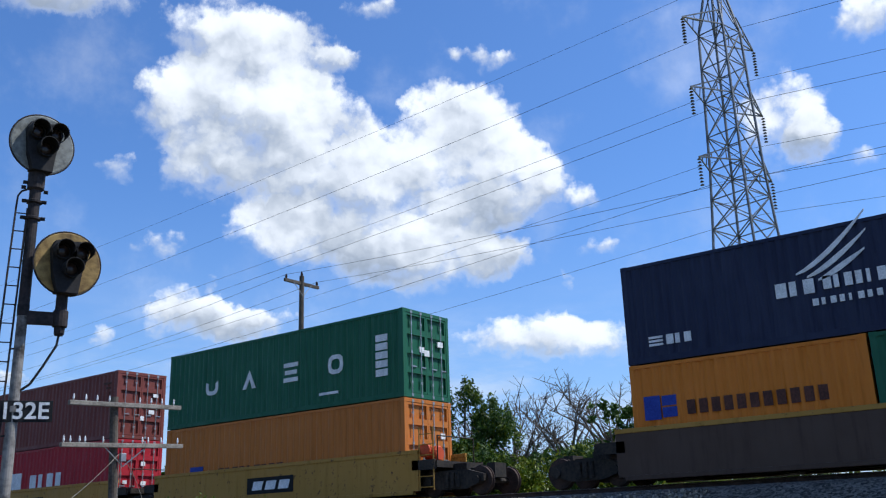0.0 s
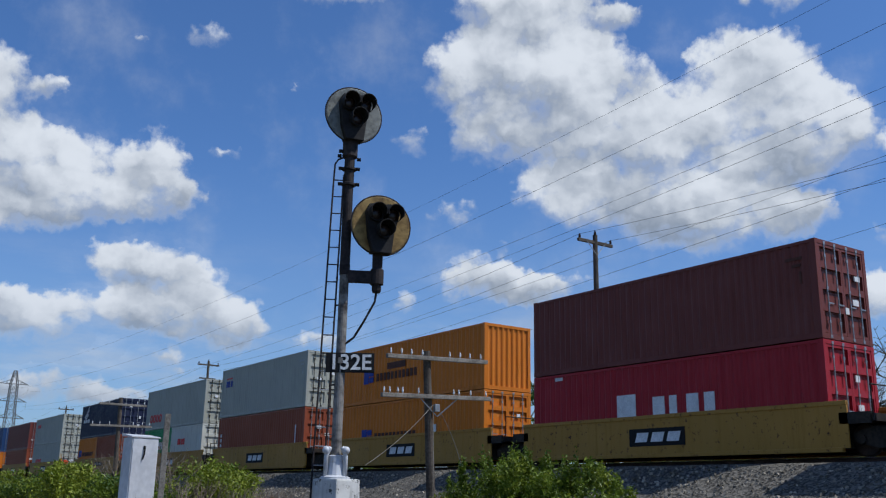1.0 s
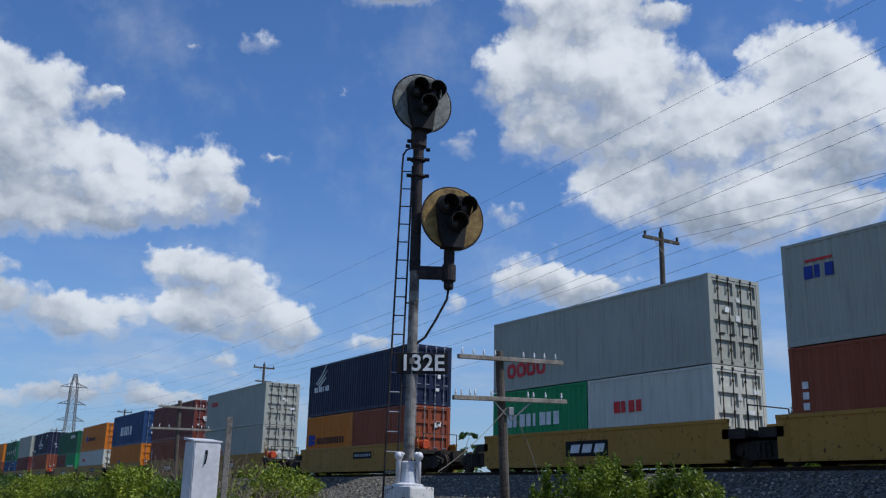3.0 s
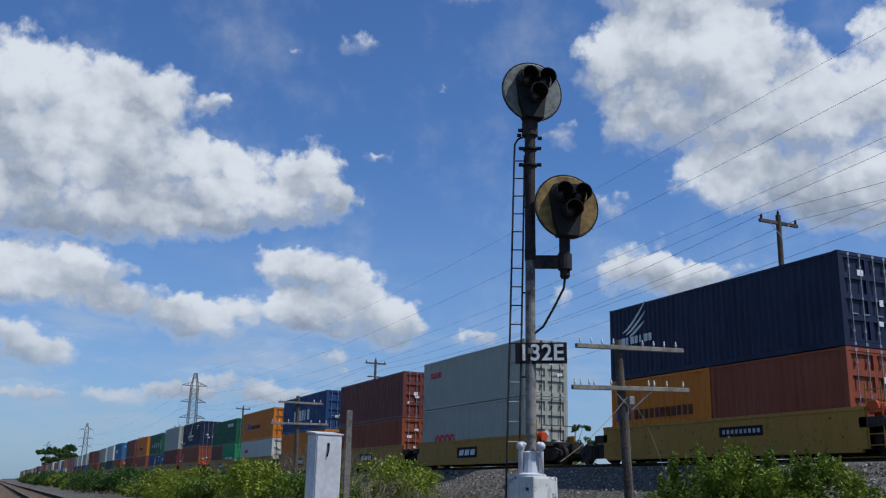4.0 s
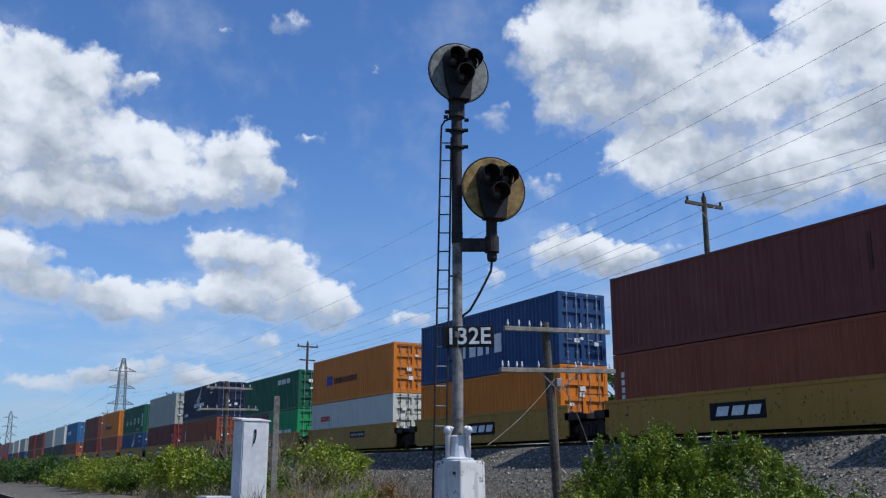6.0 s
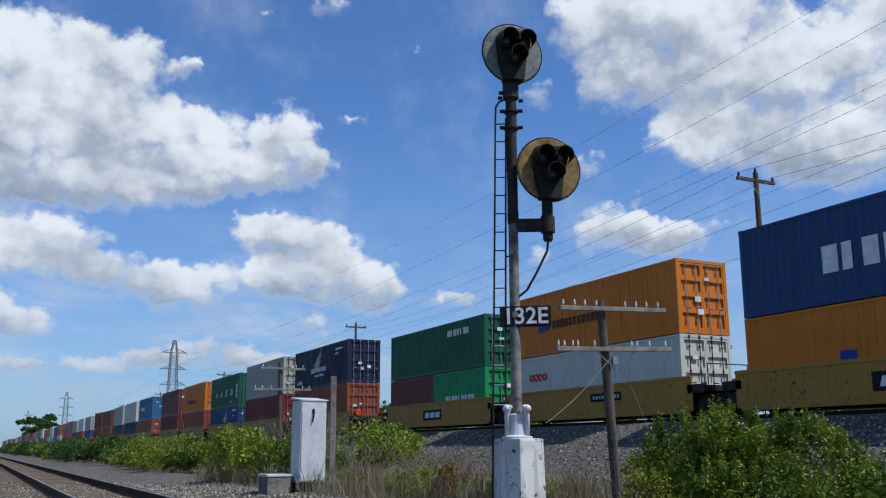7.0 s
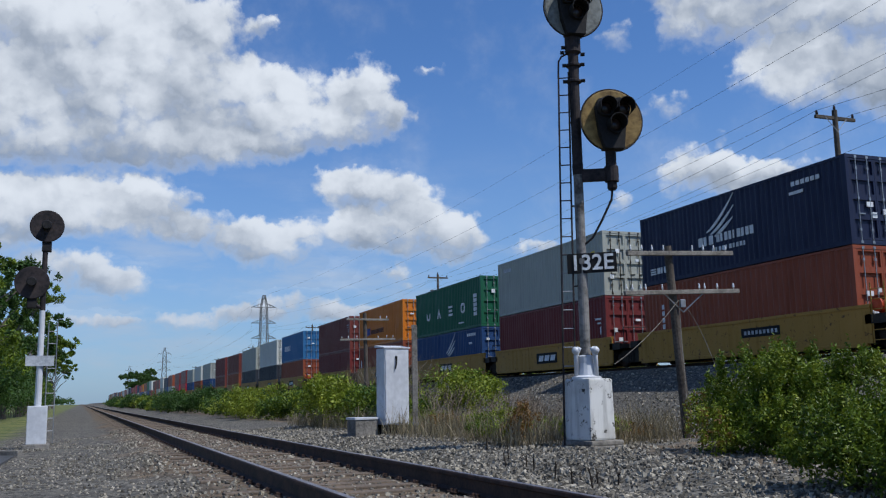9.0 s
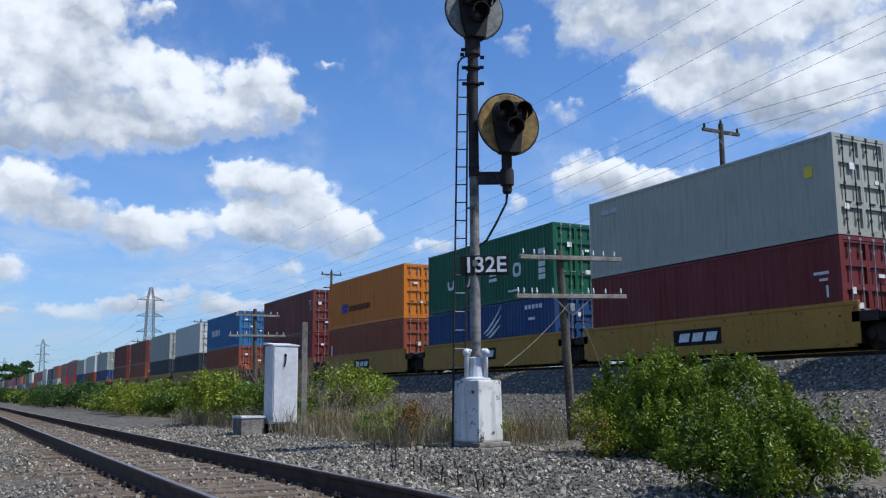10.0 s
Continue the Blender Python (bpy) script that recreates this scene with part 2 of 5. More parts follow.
PAINT = {
    "maroon": painted("maroon_paint", (0.155, 0.036, 0.027)),
    "red": painted("red_paint", (0.34, 0.012, 0.022)),
    "deep_red": painted("deep_red_paint", (0.15, 0.022, 0.020)),
    "rust": painted("rust_red_paint", (0.25, 0.058, 0.024), 0.5),
    "orange": painted("orange_paint", (0.58, 0.17, 0.010)),
    "tan": painted("faded_orange_paint", (0.46, 0.145, 0.02), 0.5),
    "green": painted("green_paint", (0.008, 0.095, 0.045)),
    "bright_green": painted("bright_green_paint", (0.015, 0.25, 0.085)),
    "navy": painted("navy_paint", (0.010, 0.015, 0.045), 0.2),
    "blue": painted("blue_paint", (0.016, 0.052, 0.15)),
    "sky_blue": painted("light_blue_paint", (0.03, 0.135, 0.29)),
    "grey": painted("pale_grey_paint", (0.36, 0.365, 0.315), 0.3),
    "white": painted("white_paint", (0.54, 0.54, 0.48), 0.3),
    "brown": painted("brown_wagon_paint", (0.065, 0.035, 0.022), 0.5),
    "dark": painted("dark_paint", (0.03, 0.035, 0.045), 0.3),
}
YELLOW = painted("wagon_yellow", (0.38, 0.20, 0.035), 1.0, (0.07, 0.032, 0.016), 0.6, 0.6)
BRAKE_RED = painted("brake_gear_paint", (0.5, 0.07, 0.02), 0.5)
BLACK_STEEL = plain_noise("sooty_steel", (0.012, 0.011, 0.010), (0.05, 0.038, 0.028), 1.6, 12.0, 0.7, 0.2, 0.004)
GALVANISED = plain_noise("galvanised_steel", (0.22, 0.23, 0.24), (0.42, 0.43, 0.44), 2.0, 30.0, 0.45, 0.7, 0.001)
TOWER_STEEL = plain_noise("tower_steel", (0.10, 0.105, 0.11), (0.2, 0.205, 0.21), 1.0, 9.0, 0.55, 0.6, 0.001)
RUST_STEEL = plain_noise("brown_rail_steel", (0.022, 0.015, 0.013), (0.075, 0.043, 0.030), 3.0, 28.0, 0.75, 0.15, 0.002)
RAIL_TOP = plain_noise("worn_rail_head", (0.16, 0.13, 0.12), (0.34, 0.30, 0.29), 2.0, 22.0, 0.42, 0.7, 0.001)
TIE_WOOD = plain_noise("weathered_tie_wood", (0.045, 0.033, 0.024), (0.17, 0.13, 0.095), 2.0, 26.0, 0.9, 0, 0.01)
POLE_WOOD = plain_noise("grey_pole_wood", (0.04, 0.032, 0.026), (0.125, 0.105, 0.085), 1.2, 18.0, 0.9, 0, 0.006)
ARM_WOOD = plain_noise("silvered_wood", (0.11, 0.098, 0.082), (0.30, 0.275, 0.24), 2.5, 24.0, 0.9, 0, 0.005)
CONCRETE = streaked_paint("whitewashed_concrete", (0.055, 0.05, 0.045), (0.62, 0.62, 0.60))
BARE_CONCRETE = plain_noise("bare_concrete", (0.09, 0.083, 0.073), (0.27, 0.25, 0.22), 2.0, 20.0, 0.9, 0, 0.005)
SILVER = plain_noise("chalky_aluminium_paint", (0.50, 0.51, 0.53), (0.64, 0.65, 0.67), 0.9, 7.0, 0.5, 0.1, 0.002)
MAST_PAINT = plain_noise("flaking_mast_paint", (0.035, 0.03, 0.027), (0.27, 0.255, 0.235), 1.5, 7.0, 0.7, 0.1, 0.004, (0.34, 0.6))
MAST_DARK = plain_noise("black_mast_paint", (0.008, 0.0075, 0.009), (0.045, 0.034, 0.033), 2.0, 12.0, 0.75, 0.0, 0.003)
DISC_GREY = plain_noise("faded_grey_target", (0.07, 0.075, 0.07), (0.24, 0.25, 0.23), 2.2, 9.0, 0.6, 0, 0.002)
DISC_RUST = plain_noise("rusty_yellowed_target", (0.10, 0.055, 0.018), (0.33, 0.22, 0.075), 2.6, 8.0, 0.7, 0, 0.003)
HOOD = plain_noise("matt_black_hood", (0.006, 0.006, 0.007), (0.022, 0.02, 0.02), 3.0, 15.0, 0.75, 0, 0.002)
SIGN_BLACK = plain_noise("black_enamel", (0.004, 0.004, 0.005), (0.014, 0.014, 0.015), 4.0, 18.0, 0.75, 0, 0.001)
WHITE_MARK = plain_noise("white_marking", (0.55, 0.56, 0.56), (0.82, 0.83, 0.83), 3.0, 24.0, 0.6, 0, 0.001)
BLUE_MARK = plain_noise("blue_marking", (0.012, 0.03, 0.22), (0.025, 0.06, 0.34), 3.0, 24.0, 0.6, 0, 0.001)
RED_MARK = plain_noise("red_marking", (0.5, 0.02, 0.03), (0.68, 0.05, 0.05), 3.0, 24.0, 0.6, 0, 0.001)
DARK_MARK = plain_noise("dark_marking", (0.05, 0.018, 0.012), (0.12, 0.045, 0.03), 3.0, 24.0, 0.7, 0, 0.001)
GREY_MARK = plain_noise("grey_marking", (0.3, 0.32, 0.34), (0.5, 0.52, 0.54), 3.0, 24.0, 0.6, 0, 0.001)
YELLOW_MARK = plain_noise("yellow_marking", (0.6, 0.45, 0.04), (0.75, 0.6, 0.08), 3.0, 24.0, 0.6, 0, 0.001)
CERAMIC = plain_noise("white_porcelain", (0.5, 0.52, 0.53), (0.78, 0.79, 0.8), 8.0, 30.0, 0.2, 0, 0.0005)
DARK_GLASS = plain_noise("brown_porcelain", (0.02, 0.013, 0.01), (0.05, 0.03, 0.022), 8.0, 30.0, 0.2, 0, 0.0005)
WIRE = plain_noise("old_wire", (0.03, 0.03, 0.032), (0.08, 0.08, 0.082), 3.0, 20.0, 0.5, 0.6, 0.0005)
GUY_WIRE = plain_noise("bright_guy_wire", (0.16, 0.145, 0.12), (0.28, 0.26, 0.22), 3.0, 20.0, 0.6, 0.3, 0.0005)
BLACK_STEM = plain_noise("dead_stem", (0.015, 0.011, 0.008), (0.05, 0.038, 0.028), 4.0, 30.0, 0.9, 0, 0.001)
STONE = stone_material()
LEAF = leafy("green_leaves", (0.03, 0.062, 0.005), (0.18, 0.245, 0.016))
LEAF_DARK = leafy("dark_leaves", (0.02, 0.055, 0.010), (0.07, 0.13, 0.022))
LEAF_YELLOW = leafy("yellow_green_leaves", (0.13, 0.17, 0.012), (0.27, 0.31, 0.03))
LEAF_DRY = leafy("rusty_dead_leaves", (0.12, 0.055, 0.014), (0.28, 0.16, 0.04))
REED = leafy("dry_reeds", (0.10, 0.088, 0.042), (0.34, 0.28, 0.18))
TWIG_PALE = plain_noise("pale_dry_twigs", (0.10, 0.075, 0.055), (0.26, 0.205, 0.15), 2.0, 14.0, 0.9, 0, 0.002)
ASPHALT = plain_noise("worn_asphalt", (0.035, 0.036, 0.038), (0.075, 0.075, 0.075), 1.5, 40.0, 0.85, 0, 0.004)
TWIG = plain_noise("grey_twigs", (0.06, 0.05, 0.04), (0.16, 0.135, 0.11), 2.0, 14.0, 0.9, 0, 0.004)


def ground_material():
    def build(k, b):
        o = coords(k)
        s = k.add("ShaderNodeSeparateXYZ")
        k.put(s.inputs[0], o)
        edge = k.m("MULTIPLY", k.m("SUBTRACT", k.noise(o, 0.5, 4.0)[0], 0.5), 2.4)
        x = k.m("ADD", s.outputs[0], edge)
        vor = k.add("ShaderNodeTexVoronoi")
        k.put(vor.inputs["Vector"], o)
        vor.inputs["Scale"].default_value = 17.0
        cell = k.add("ShaderNodeSeparateColor")
        k.put(cell.inputs[0], vor.outputs["Color"])
        fine = k.noise(o, 45.0, 4.0)[0]
        broad = k.noise(o, 0.35, 4.0)[0]
        stone = k.mix(k.ramp(k.m("ADD", k.m("MULTIPLY", cell.outputs[0], 0.7), k.m("MULTIPLY", fine, 0.3)), 0.15, 0.85),
                      (0.026, 0.0235, 0.019, 1), (0.175, 0.16, 0.133, 1))
        stone = k.mix(k.m("MULTIPLY", k.ramp(broad, 0.4, 0.7), 0.35), stone, (0.06, 0.055, 0.048, 1))
        dirt = k.mix(k.ramp(k.noise(o, 3.0, 5.0)[0], 0.35, 0.65), (0.07, 0.048, 0.028, 1), (0.17, 0.125, 0.08, 1))
        grass = k.mix(k.ramp(k.noise(o, 1.1, 5.0, 0.7)[0], 0.35, 0.65), (0.05, 0.075, 0.018, 1), (0.17, 0.17, 0.06, 1))
        # gravel road, dirty strip by the sleepers, stone shoulder, scrub strip, stone bank, grass beyond
        col = k.mix(k.ramp(x, -4.6, -3.6), grass, stone)
        col = k.mix(k.m("MULTIPLY", k.ramp(x, -1.3, -0.5), k.ramp(x, 1.6, 2.4, 1.0, 0.0)), col, dirt)
        scrub = k.mix(k.ramp(k.noise(o, 0.8, 4.0)[0], 0.4, 0.6), dirt, stone)
        col = k.mix(k.m("MULTIPLY", k.ramp(x, 5.4, 7.0), k.ramp(x, 10.5, 12.5, 1.0, 0.0)), col, scrub)
        col = k.mix(k.ramp(x, 28.0, 31.0), col, grass)
        height = k.m("ADD", vor.outputs["Distance"], k.m("MULTIPLY", fine, 0.3))
        return col, height, 0.03
    return material("gravel_and_earth", build, 0.92)


GROUND = ground_material()

# ---- mesh helpers ----


def box(bm, x0, x1, y0, y1, z0, z1):
    v = [bm.verts.new(p) for p in ((x0, y0, z0), (x1, y0, z0), (x1, y1, z0), (x0, y1, z0), (x0, y0, z1), (x1, y0, z1), (x1, y1, z1), (x0, y1, z1))]
    for f in ((3, 2, 1, 0), (4, 5, 6, 7), (0, 1, 5, 4), (1, 2, 6, 5), (2, 3, 7, 6), (3, 0, 4, 7)):
        bm.faces.new([v[i] for i in f])


def bar(bm, a, b, r, sides=6, r2=None):
    """A rod from a to b."""
    a, b = Vector(a), Vector(b)
    d = (b - a).normalized()
    u = d.orthogonal().normalized()
    w = d.cross(u)
    rings = []
    for p, rr in ((a, r), (b, r if r2 is None else r2)):
        rings.append([bm.verts.new(p + (u * math.cos(t) + w * math.sin(t)) * rr) for t in [2 * math.pi * i / sides for i in range(sides)]])
    for i in range(sides):
        j = (i + 1) % sides
        bm.faces.new((rings[0][i], rings[0][j], rings[1][j], rings[1][i]))
    bm.faces.new(rings[0][::-1])
    bm.faces.new(rings[1])


def tube(bm, pts, r, sides=6):
    """A bent rod through all the points."""
    pts = [Vector(p) for p in pts]
    rings, u = [], None
    for i, p in enumerate(pts):
        d = (pts[min(i + 1, len(pts) - 1)] - pts[max(i - 1, 0)]).normalized()
        u = d.orthogonal().normalized() if u is None else (u - d * u.dot(d)).normalized()
        w = d.cross(u)
        rings.append([bm.verts.new(p + (u * math.cos(t) + w * math.sin(t)) * r) for t in [2 * math.pi * k / sides for k in range(sides)]])
    for a, b in zip(rings, rings[1:]):
        for i in range(sides):
            j = (i + 1) % sides
            bm.faces.new((a[i], a[j], b[j], b[i]))
    bm.faces.new(rings[0][::-1])
    bm.faces.new(rings[-1])


def lathe(bm, profile, sides=24, m=Matrix()):
    """Turns (radius, height) pairs round the z axis."""
    rings = []
    for r, z in profile:
        rings.append([bm.verts.new(m @ Vector((r * math.cos(t), r * math.sin(t), z))) for t in [2 * math.pi * i / sides for i in range(sides)]])
    for p, q in zip(rings, rings[1:]):
        for i in range(sides):
            j = (i + 1) % sides
            bm.faces.new((p[i], p[j], q[j], q[i]))
    bm.faces.new(rings[0][::-1])
    bm.faces.new(rings[-1])


def mesh_of(name, bm, mat=None, smooth=False, bevel=0.0):
    if bevel:
        bmesh.ops.bevel(bm, geom=bm.edges[:], offset=bevel, segments=2, affect="EDGES", profile=0.6)
    bmesh.ops.recalc_face_normals(bm, faces=bm.faces)
    me = bpy.data.meshes.new(name)
    bm.to_mesh(me)
    bm.free()
    if smooth:
        for f in me.polygons:
            f.use_smooth = True
    me.materials.append(mat)
    return me


def part(name, bm, mat, parent, label="", smooth=False, bevel=0.0):
    me = bm if isinstance(bm, bpy.types.Mesh) else mesh_of(name, bm, mat, smooth, bevel)
    ob = new(name, me)
    if isinstance(bm, bpy.types.Mesh):
        ob.material_slots[0].link = "OBJECT"
        ob.material_slots[0].material = mat
    ob.parent = parent
    if label:
        ob["label"] = label
    return ob


def thing(name, at=(0, 0, 0), label="", category="", group="", kind="", turn=0):
    ob = new(name)
    ob.empty_display_size = 0.2
    ob.matrix_world = pose(*at, 0, 0, turn)
    return tagged(ob, label, category, group, kind)


def shell(name, verts, faces, mat, parent=None):
    me = bpy.data.meshes.new(name)
    me.from_pydata(verts, [], faces)
    me.materials.append(mat)
    ob = new(name, me)
    ob.parent = parent
    return ob


MOVING = []
SPEED = 19.75

# ---- ground ----
PROFILE = [(-2500, -0.6), (-60, -0.5), (-8, -0.42), (-4.2, -0.36), (-2.5, -0.32), (-1.0, -0.27), (-0.55, -0.186), (2.1, -0.186), (2.6, -0.22), (3.6, -0.36),
           (4.6, -0.28), (6.0, -0.22), (8.5, -0.25), (11.0, -0.25), (14.0, -0.2), (16.0, -0.05), (19.7, 1.62), (20.4, 1.72), (24.8, 1.72), (25.8, 1.6), (30.0, 0.3), (40, 0.1), (2500, 0.0)]


def height(x):
    return float(np.interp(x, [p[0] for p in PROFILE], [p[1] for p in PROFILE]))


def make_ground():
    xs = sorted(set([p[0] for p in PROFILE] + [round(-4 + 0.25 * i, 2) for i in range(125)] + [-1200, -600, -300, -120, -30, -15, -6, 34, 50, 80, 150, 300, 700, 1300]))
    ys = [-2500, -900, -300, -120, -60, -30] + [-20 + 0.5 * i for i in range(180)] + [70 + 2.0 * i for i in range(40)] + [150 + 10 * i for i in range(20)] + [360, 450, 600, 900, 1400, 2500]
    verts, faces = [], []
    for y in ys:
        for x in xs:
            n = noise.noise(Vector((x * 0.45, y * 0.3, 0))) * 0.05 + noise.noise(Vector((x * 2.1, y * 2.1, 3))) * 0.025
            calm = 0.15 if (-0.6 < x < 2.2 or 20.0 < x < 25.4) else 1.0
            verts.append((x, y, height(x) + n * calm))
    w = len(xs)
    for j in range(len(ys) - 1):
        for i in range(w - 1):
            a = j * w + i
            faces.append((a, a + 1, a + w + 1, a + w))
    tagged(shell("ground", verts, faces, GROUND), "grey gravel, trampled earth and a sloping stone bank", "ground", kind="structure")


make_ground()


def scatter_stones():
    rng = np.random.default_rng(4)
    base = np.array([(x, y, z) for x in (-0.62, 0.62) for y in (-0.62, 0.62) for z in (-0.5, 0.5)])
    quad = [(0, 1, 3, 2), (4, 6, 7, 5), (0, 4, 5, 1), (2, 3, 7, 6), (0, 2, 6, 4), (1, 5, 7, 3)]
    verts, faces = [], []

    def strew(count, x0, x1, y0, y1, lo, hi):
        for _ in range(count):
            x = rng.uniform(x0, x1)
            y = y0 + (y1 - y0) * rng.random() ** 1.5
            s = rng.uniform(lo, hi)
            p = base * (s * rng.uniform(0.55, 1.25, (8, 3))) * rng.uniform(0.75, 1.3, (1, 3))
            a, c = rng.uniform(0, 6.28), rng.uniform(-0.8, 0.8)
            r = np.array(Euler((c, a * 0.3, a)).to_matrix())
            k = len(verts)
            verts.extend((p @ r.T + (x, y, height(x) + s * 0.25)).tolist())
            faces.extend([tuple(k + i for i in q) for q in quad])

    strew(15000, 2.2, 6.4, 5, 34, 0.016, 0.046)
    strew(6500, -3.6, -0.6, 6, 30, 0.010, 0.026)
    strew(5500, -0.9, 2.2, 5, 34, 0.012, 0.034)
    strew(5000, 6.4, 13.0, 8, 36, 0.022, 0.055)
    strew(9000, 13.0, 19.8, 8, 60, 0.028, 0.065)
    ob = shell("ballast_stones", verts, faces, STONE)
    tagged(ob, "loose angular grey and white limestone ballast", "ballast", kind="stuff")


scatter_stones()

# ---- tracks ----
RAIL_SECTION = [(-0.07, 0.0), (0.07, 0.0), (0.07, 0.012), (0.012, 0.03), (0.010, 0.125), (0.036, 0.137), (0.036, 0.162), (0.03, 0.17), (-0.03, 0.17), (-0.036, 0.162), (-0.036, 0.137), (-0.010, 0.125), (-0.012, 0.03), (-0.07, 0.012)]


def make_track(name, cx, top, y0, y1, ties, label):
    tr = thing(name, (cx, 0, top), label, "track", kind="structure")
    for side in (-0.755, 0.755):
        bm = bmesh.new()
        rows = [[bm.verts.new((side + x, y, z - 0.17)) for x, z in RAIL_SECTION] for y in (y0, -20, 0, 20, 60, 150, 500, y1)]
        for a, b in zip(rows, rows[1:]):
            for i in range(len(a)):
                j = (i + 1) % len(a)
                bm.faces.new((a[i], a[j], b[j], b[i]))
        bm.faces.new(rows[0]), bm.faces.new(rows[-1][::-1])
        part("rail", bm, RUST_STEEL, tr, "rust-brown steel rail")
        bm = bmesh.new()
        box(bm, side - 0.026, side + 0.026, y0, y1, 0.0, 0.003)
        part("running_surface", bm, RAIL_TOP, tr, "dull worn rail head")
    bm = bmesh.new()
    box(bm, -1.3, 1.3, -0.115, 0.115, -0.35, -0.172)
    tie = mesh_of("tie", bm, TIE_WOOD, bevel=0.012)
    rng = random.Random(3)
    for i in range(ties[2]):
        t = part("tie", tie, TIE_WOOD, tr)
        t.matrix_local = pose(rng.uniform(-0.05, 0.05), ties[0] + ties[1] * i, rng.uniform(-0.012, 0.012), 0, 0, rng.uniform(-1.2, 1.2))
    if name == "near_track":
        bm = bmesh.new()
        box(bm, -0.13, 0.13, -0.1, 0.1, -0.168, -0.158)
        for sx in (-0.1, 0.1):
            box(bm, sx - 0.018, sx + 0.018, -0.06, -0.03, -0.158, -0.135)
            box(bm, sx - 0.018, sx + 0.018, 0.03, 0.06, -0.158, -0.135)
        plate = mesh_of("tie_plate", bm, RUST_STEEL)
        for i in range(60):
            for side in (-0.755, 0.755):
                part("tie_plate", plate, RUST_STEEL, tr).location = (side, ties[0] + ties[1] * i, 0)
    return tr


TRAIN_X = 21.3
make_track("near_track", 0.755, 0.0, -60, 1500, (4.0, 0.52, 240), "rusty single railway track on worn timber ties")
make_track("main_track", TRAIN_X + 1.3, 1.9, -460, 1500, (2.0, 0.52, 200), "main railway track on a raised stone bank")

# ---- signal mast ----


def face_disc(bm, m, r):
    lathe(bm, [(r * 0.2, -0.012), (r - 0.02, -0.012), (r, 0.0), (r, 0.012), (r - 0.02, 0.02), (r * 0.2, 0.012)], 40, m)


def make_signal_head(parent, at, turn, disc_mat, r, disc_label):
    """Round target with three hooded lenses in a triangle; it faces local -y."""
    m = Matrix.Translation(at) @ pose(0, 0, 0, 0, 0, turn)
    to_front = m @ pose(0, 0, 0, 90, 0, 0)
    bm = bmesh.new()
    face_disc(bm, to_front, r)
    disc = part("target_disc", bm, disc_mat, parent, disc_label)
    bm = bmesh.new()
    seg = [m @ Vector(((r + 0.012) * math.cos(t), 0, (r + 0.012) * math.sin(t))) for t in [2 * math.pi * i / 40 for i in range(41)]]
    tube(bm, seg, 0.018, 5)
    part("rim", bm, MAST_DARK, disc)
    # lamp case, a rounded triangle; its lower-left bulge stands for the hoods' shadow
    bm = bmesh.new()
    outline = [(-0.36, 0.24), (-0.30, 0.40), (-0.14, 0.44), (0.0, 0.40), (0.14, 0.44), (0.30, 0.40), (0.36, 0.24), (0.24, -0.2), (0.2, -0.62), (-0.2, -0.62), (-0.30, -0.3)]
    ks = r / 0.63
    front, back = ([bm.verts.new(m @ Vector((x * ks, y, z * ks))) for x, z in outline] for y in (-0.16, 0.1))
    bm.faces.new(front), bm.faces.new(back[::-1])
    for i in range(len(front)):
        j = (i + 1) % len(front)
        bm.faces.new((front[i], back[i], back[j], front[j]))
    case = part("lamp_case", bm, HOOD, parent, "matt black lamp case with hood shade shaped into its lower left", bevel=0.01)
    for x, z in ((-0.17, 0.2), (0.2, 0.2), (0.02, -0.14)):
        bm = bmesh.new()
        c = Vector((x * ks, -0.16, z * ks))
        n = 18
        inner, outer = [], []
        for yy, rr, ll in ((0.0, 0.165, 0), (-0.25, 0.165, 1)):
            inner.append([bm.verts.new(m @ (c + Vector(((rr - 0.012) * math.cos(t), yy * (1 if math.sin(t) > -0.4 or not ll else 0.35), (rr - 0.012) * math.sin(t))))) for t in [2 * math.pi * i / n for i in range(n)]])
            outer.append([bm.verts.new(m @ (c + Vector((rr * math.cos(t), yy * (1 if math.sin(t) > -0.4 or not ll else 0.35), rr * math.sin(t))))) for t in [2 * math.pi * i / n for i in range(n)]])
        for i in range(n):
            j = (i + 1) % n
            for a, b in ((outer[0], outer[1]), (inner[1], inner[0]), (outer[1], inner[1])):
                bm.faces.new((a[i], a[j], b[j], b[i]))
        part("hood", bm, HOOD, case)
        bm = bmesh.new()
        lathe(bm, [(0.02, 0.03), (0.09, 0.02), (0.125, 0.0), (0.125, -0.02)], 18, m @ Matrix.Translation(c) @ pose(0, 0, 0, 90, 0, 0))
        part("lens", bm, DARK_GLASS, case, "unlit dark glass lens", smooth=True)
    return disc


def letters(text, size, mat, parent, m, name="lettering", label=""):
    cu = bpy.data.curves.new(name, "FONT")
    cu.body, cu.size, cu.extrude, cu.align_x, cu.align_y, cu.offset = text, size, 0.006, "CENTER", "CENTER", 0.006
    tmp = bpy.data.objects.new(name, cu)
    scene.collection.objects.link(tmp)
    bpy.context.view_layer.update()
    me = bpy.data.meshes.new_from_object(tmp.evaluated_get(bpy.context.evaluated_depsgraph_get()))
    bpy.data.objects.remove(tmp)
    me.materials.clear()
    me.materials.append(mat)
    ob = new(name, me)
    ob.parent, ob.matrix_local = parent, m
    if label:
        ob["label"] = label
    return ob


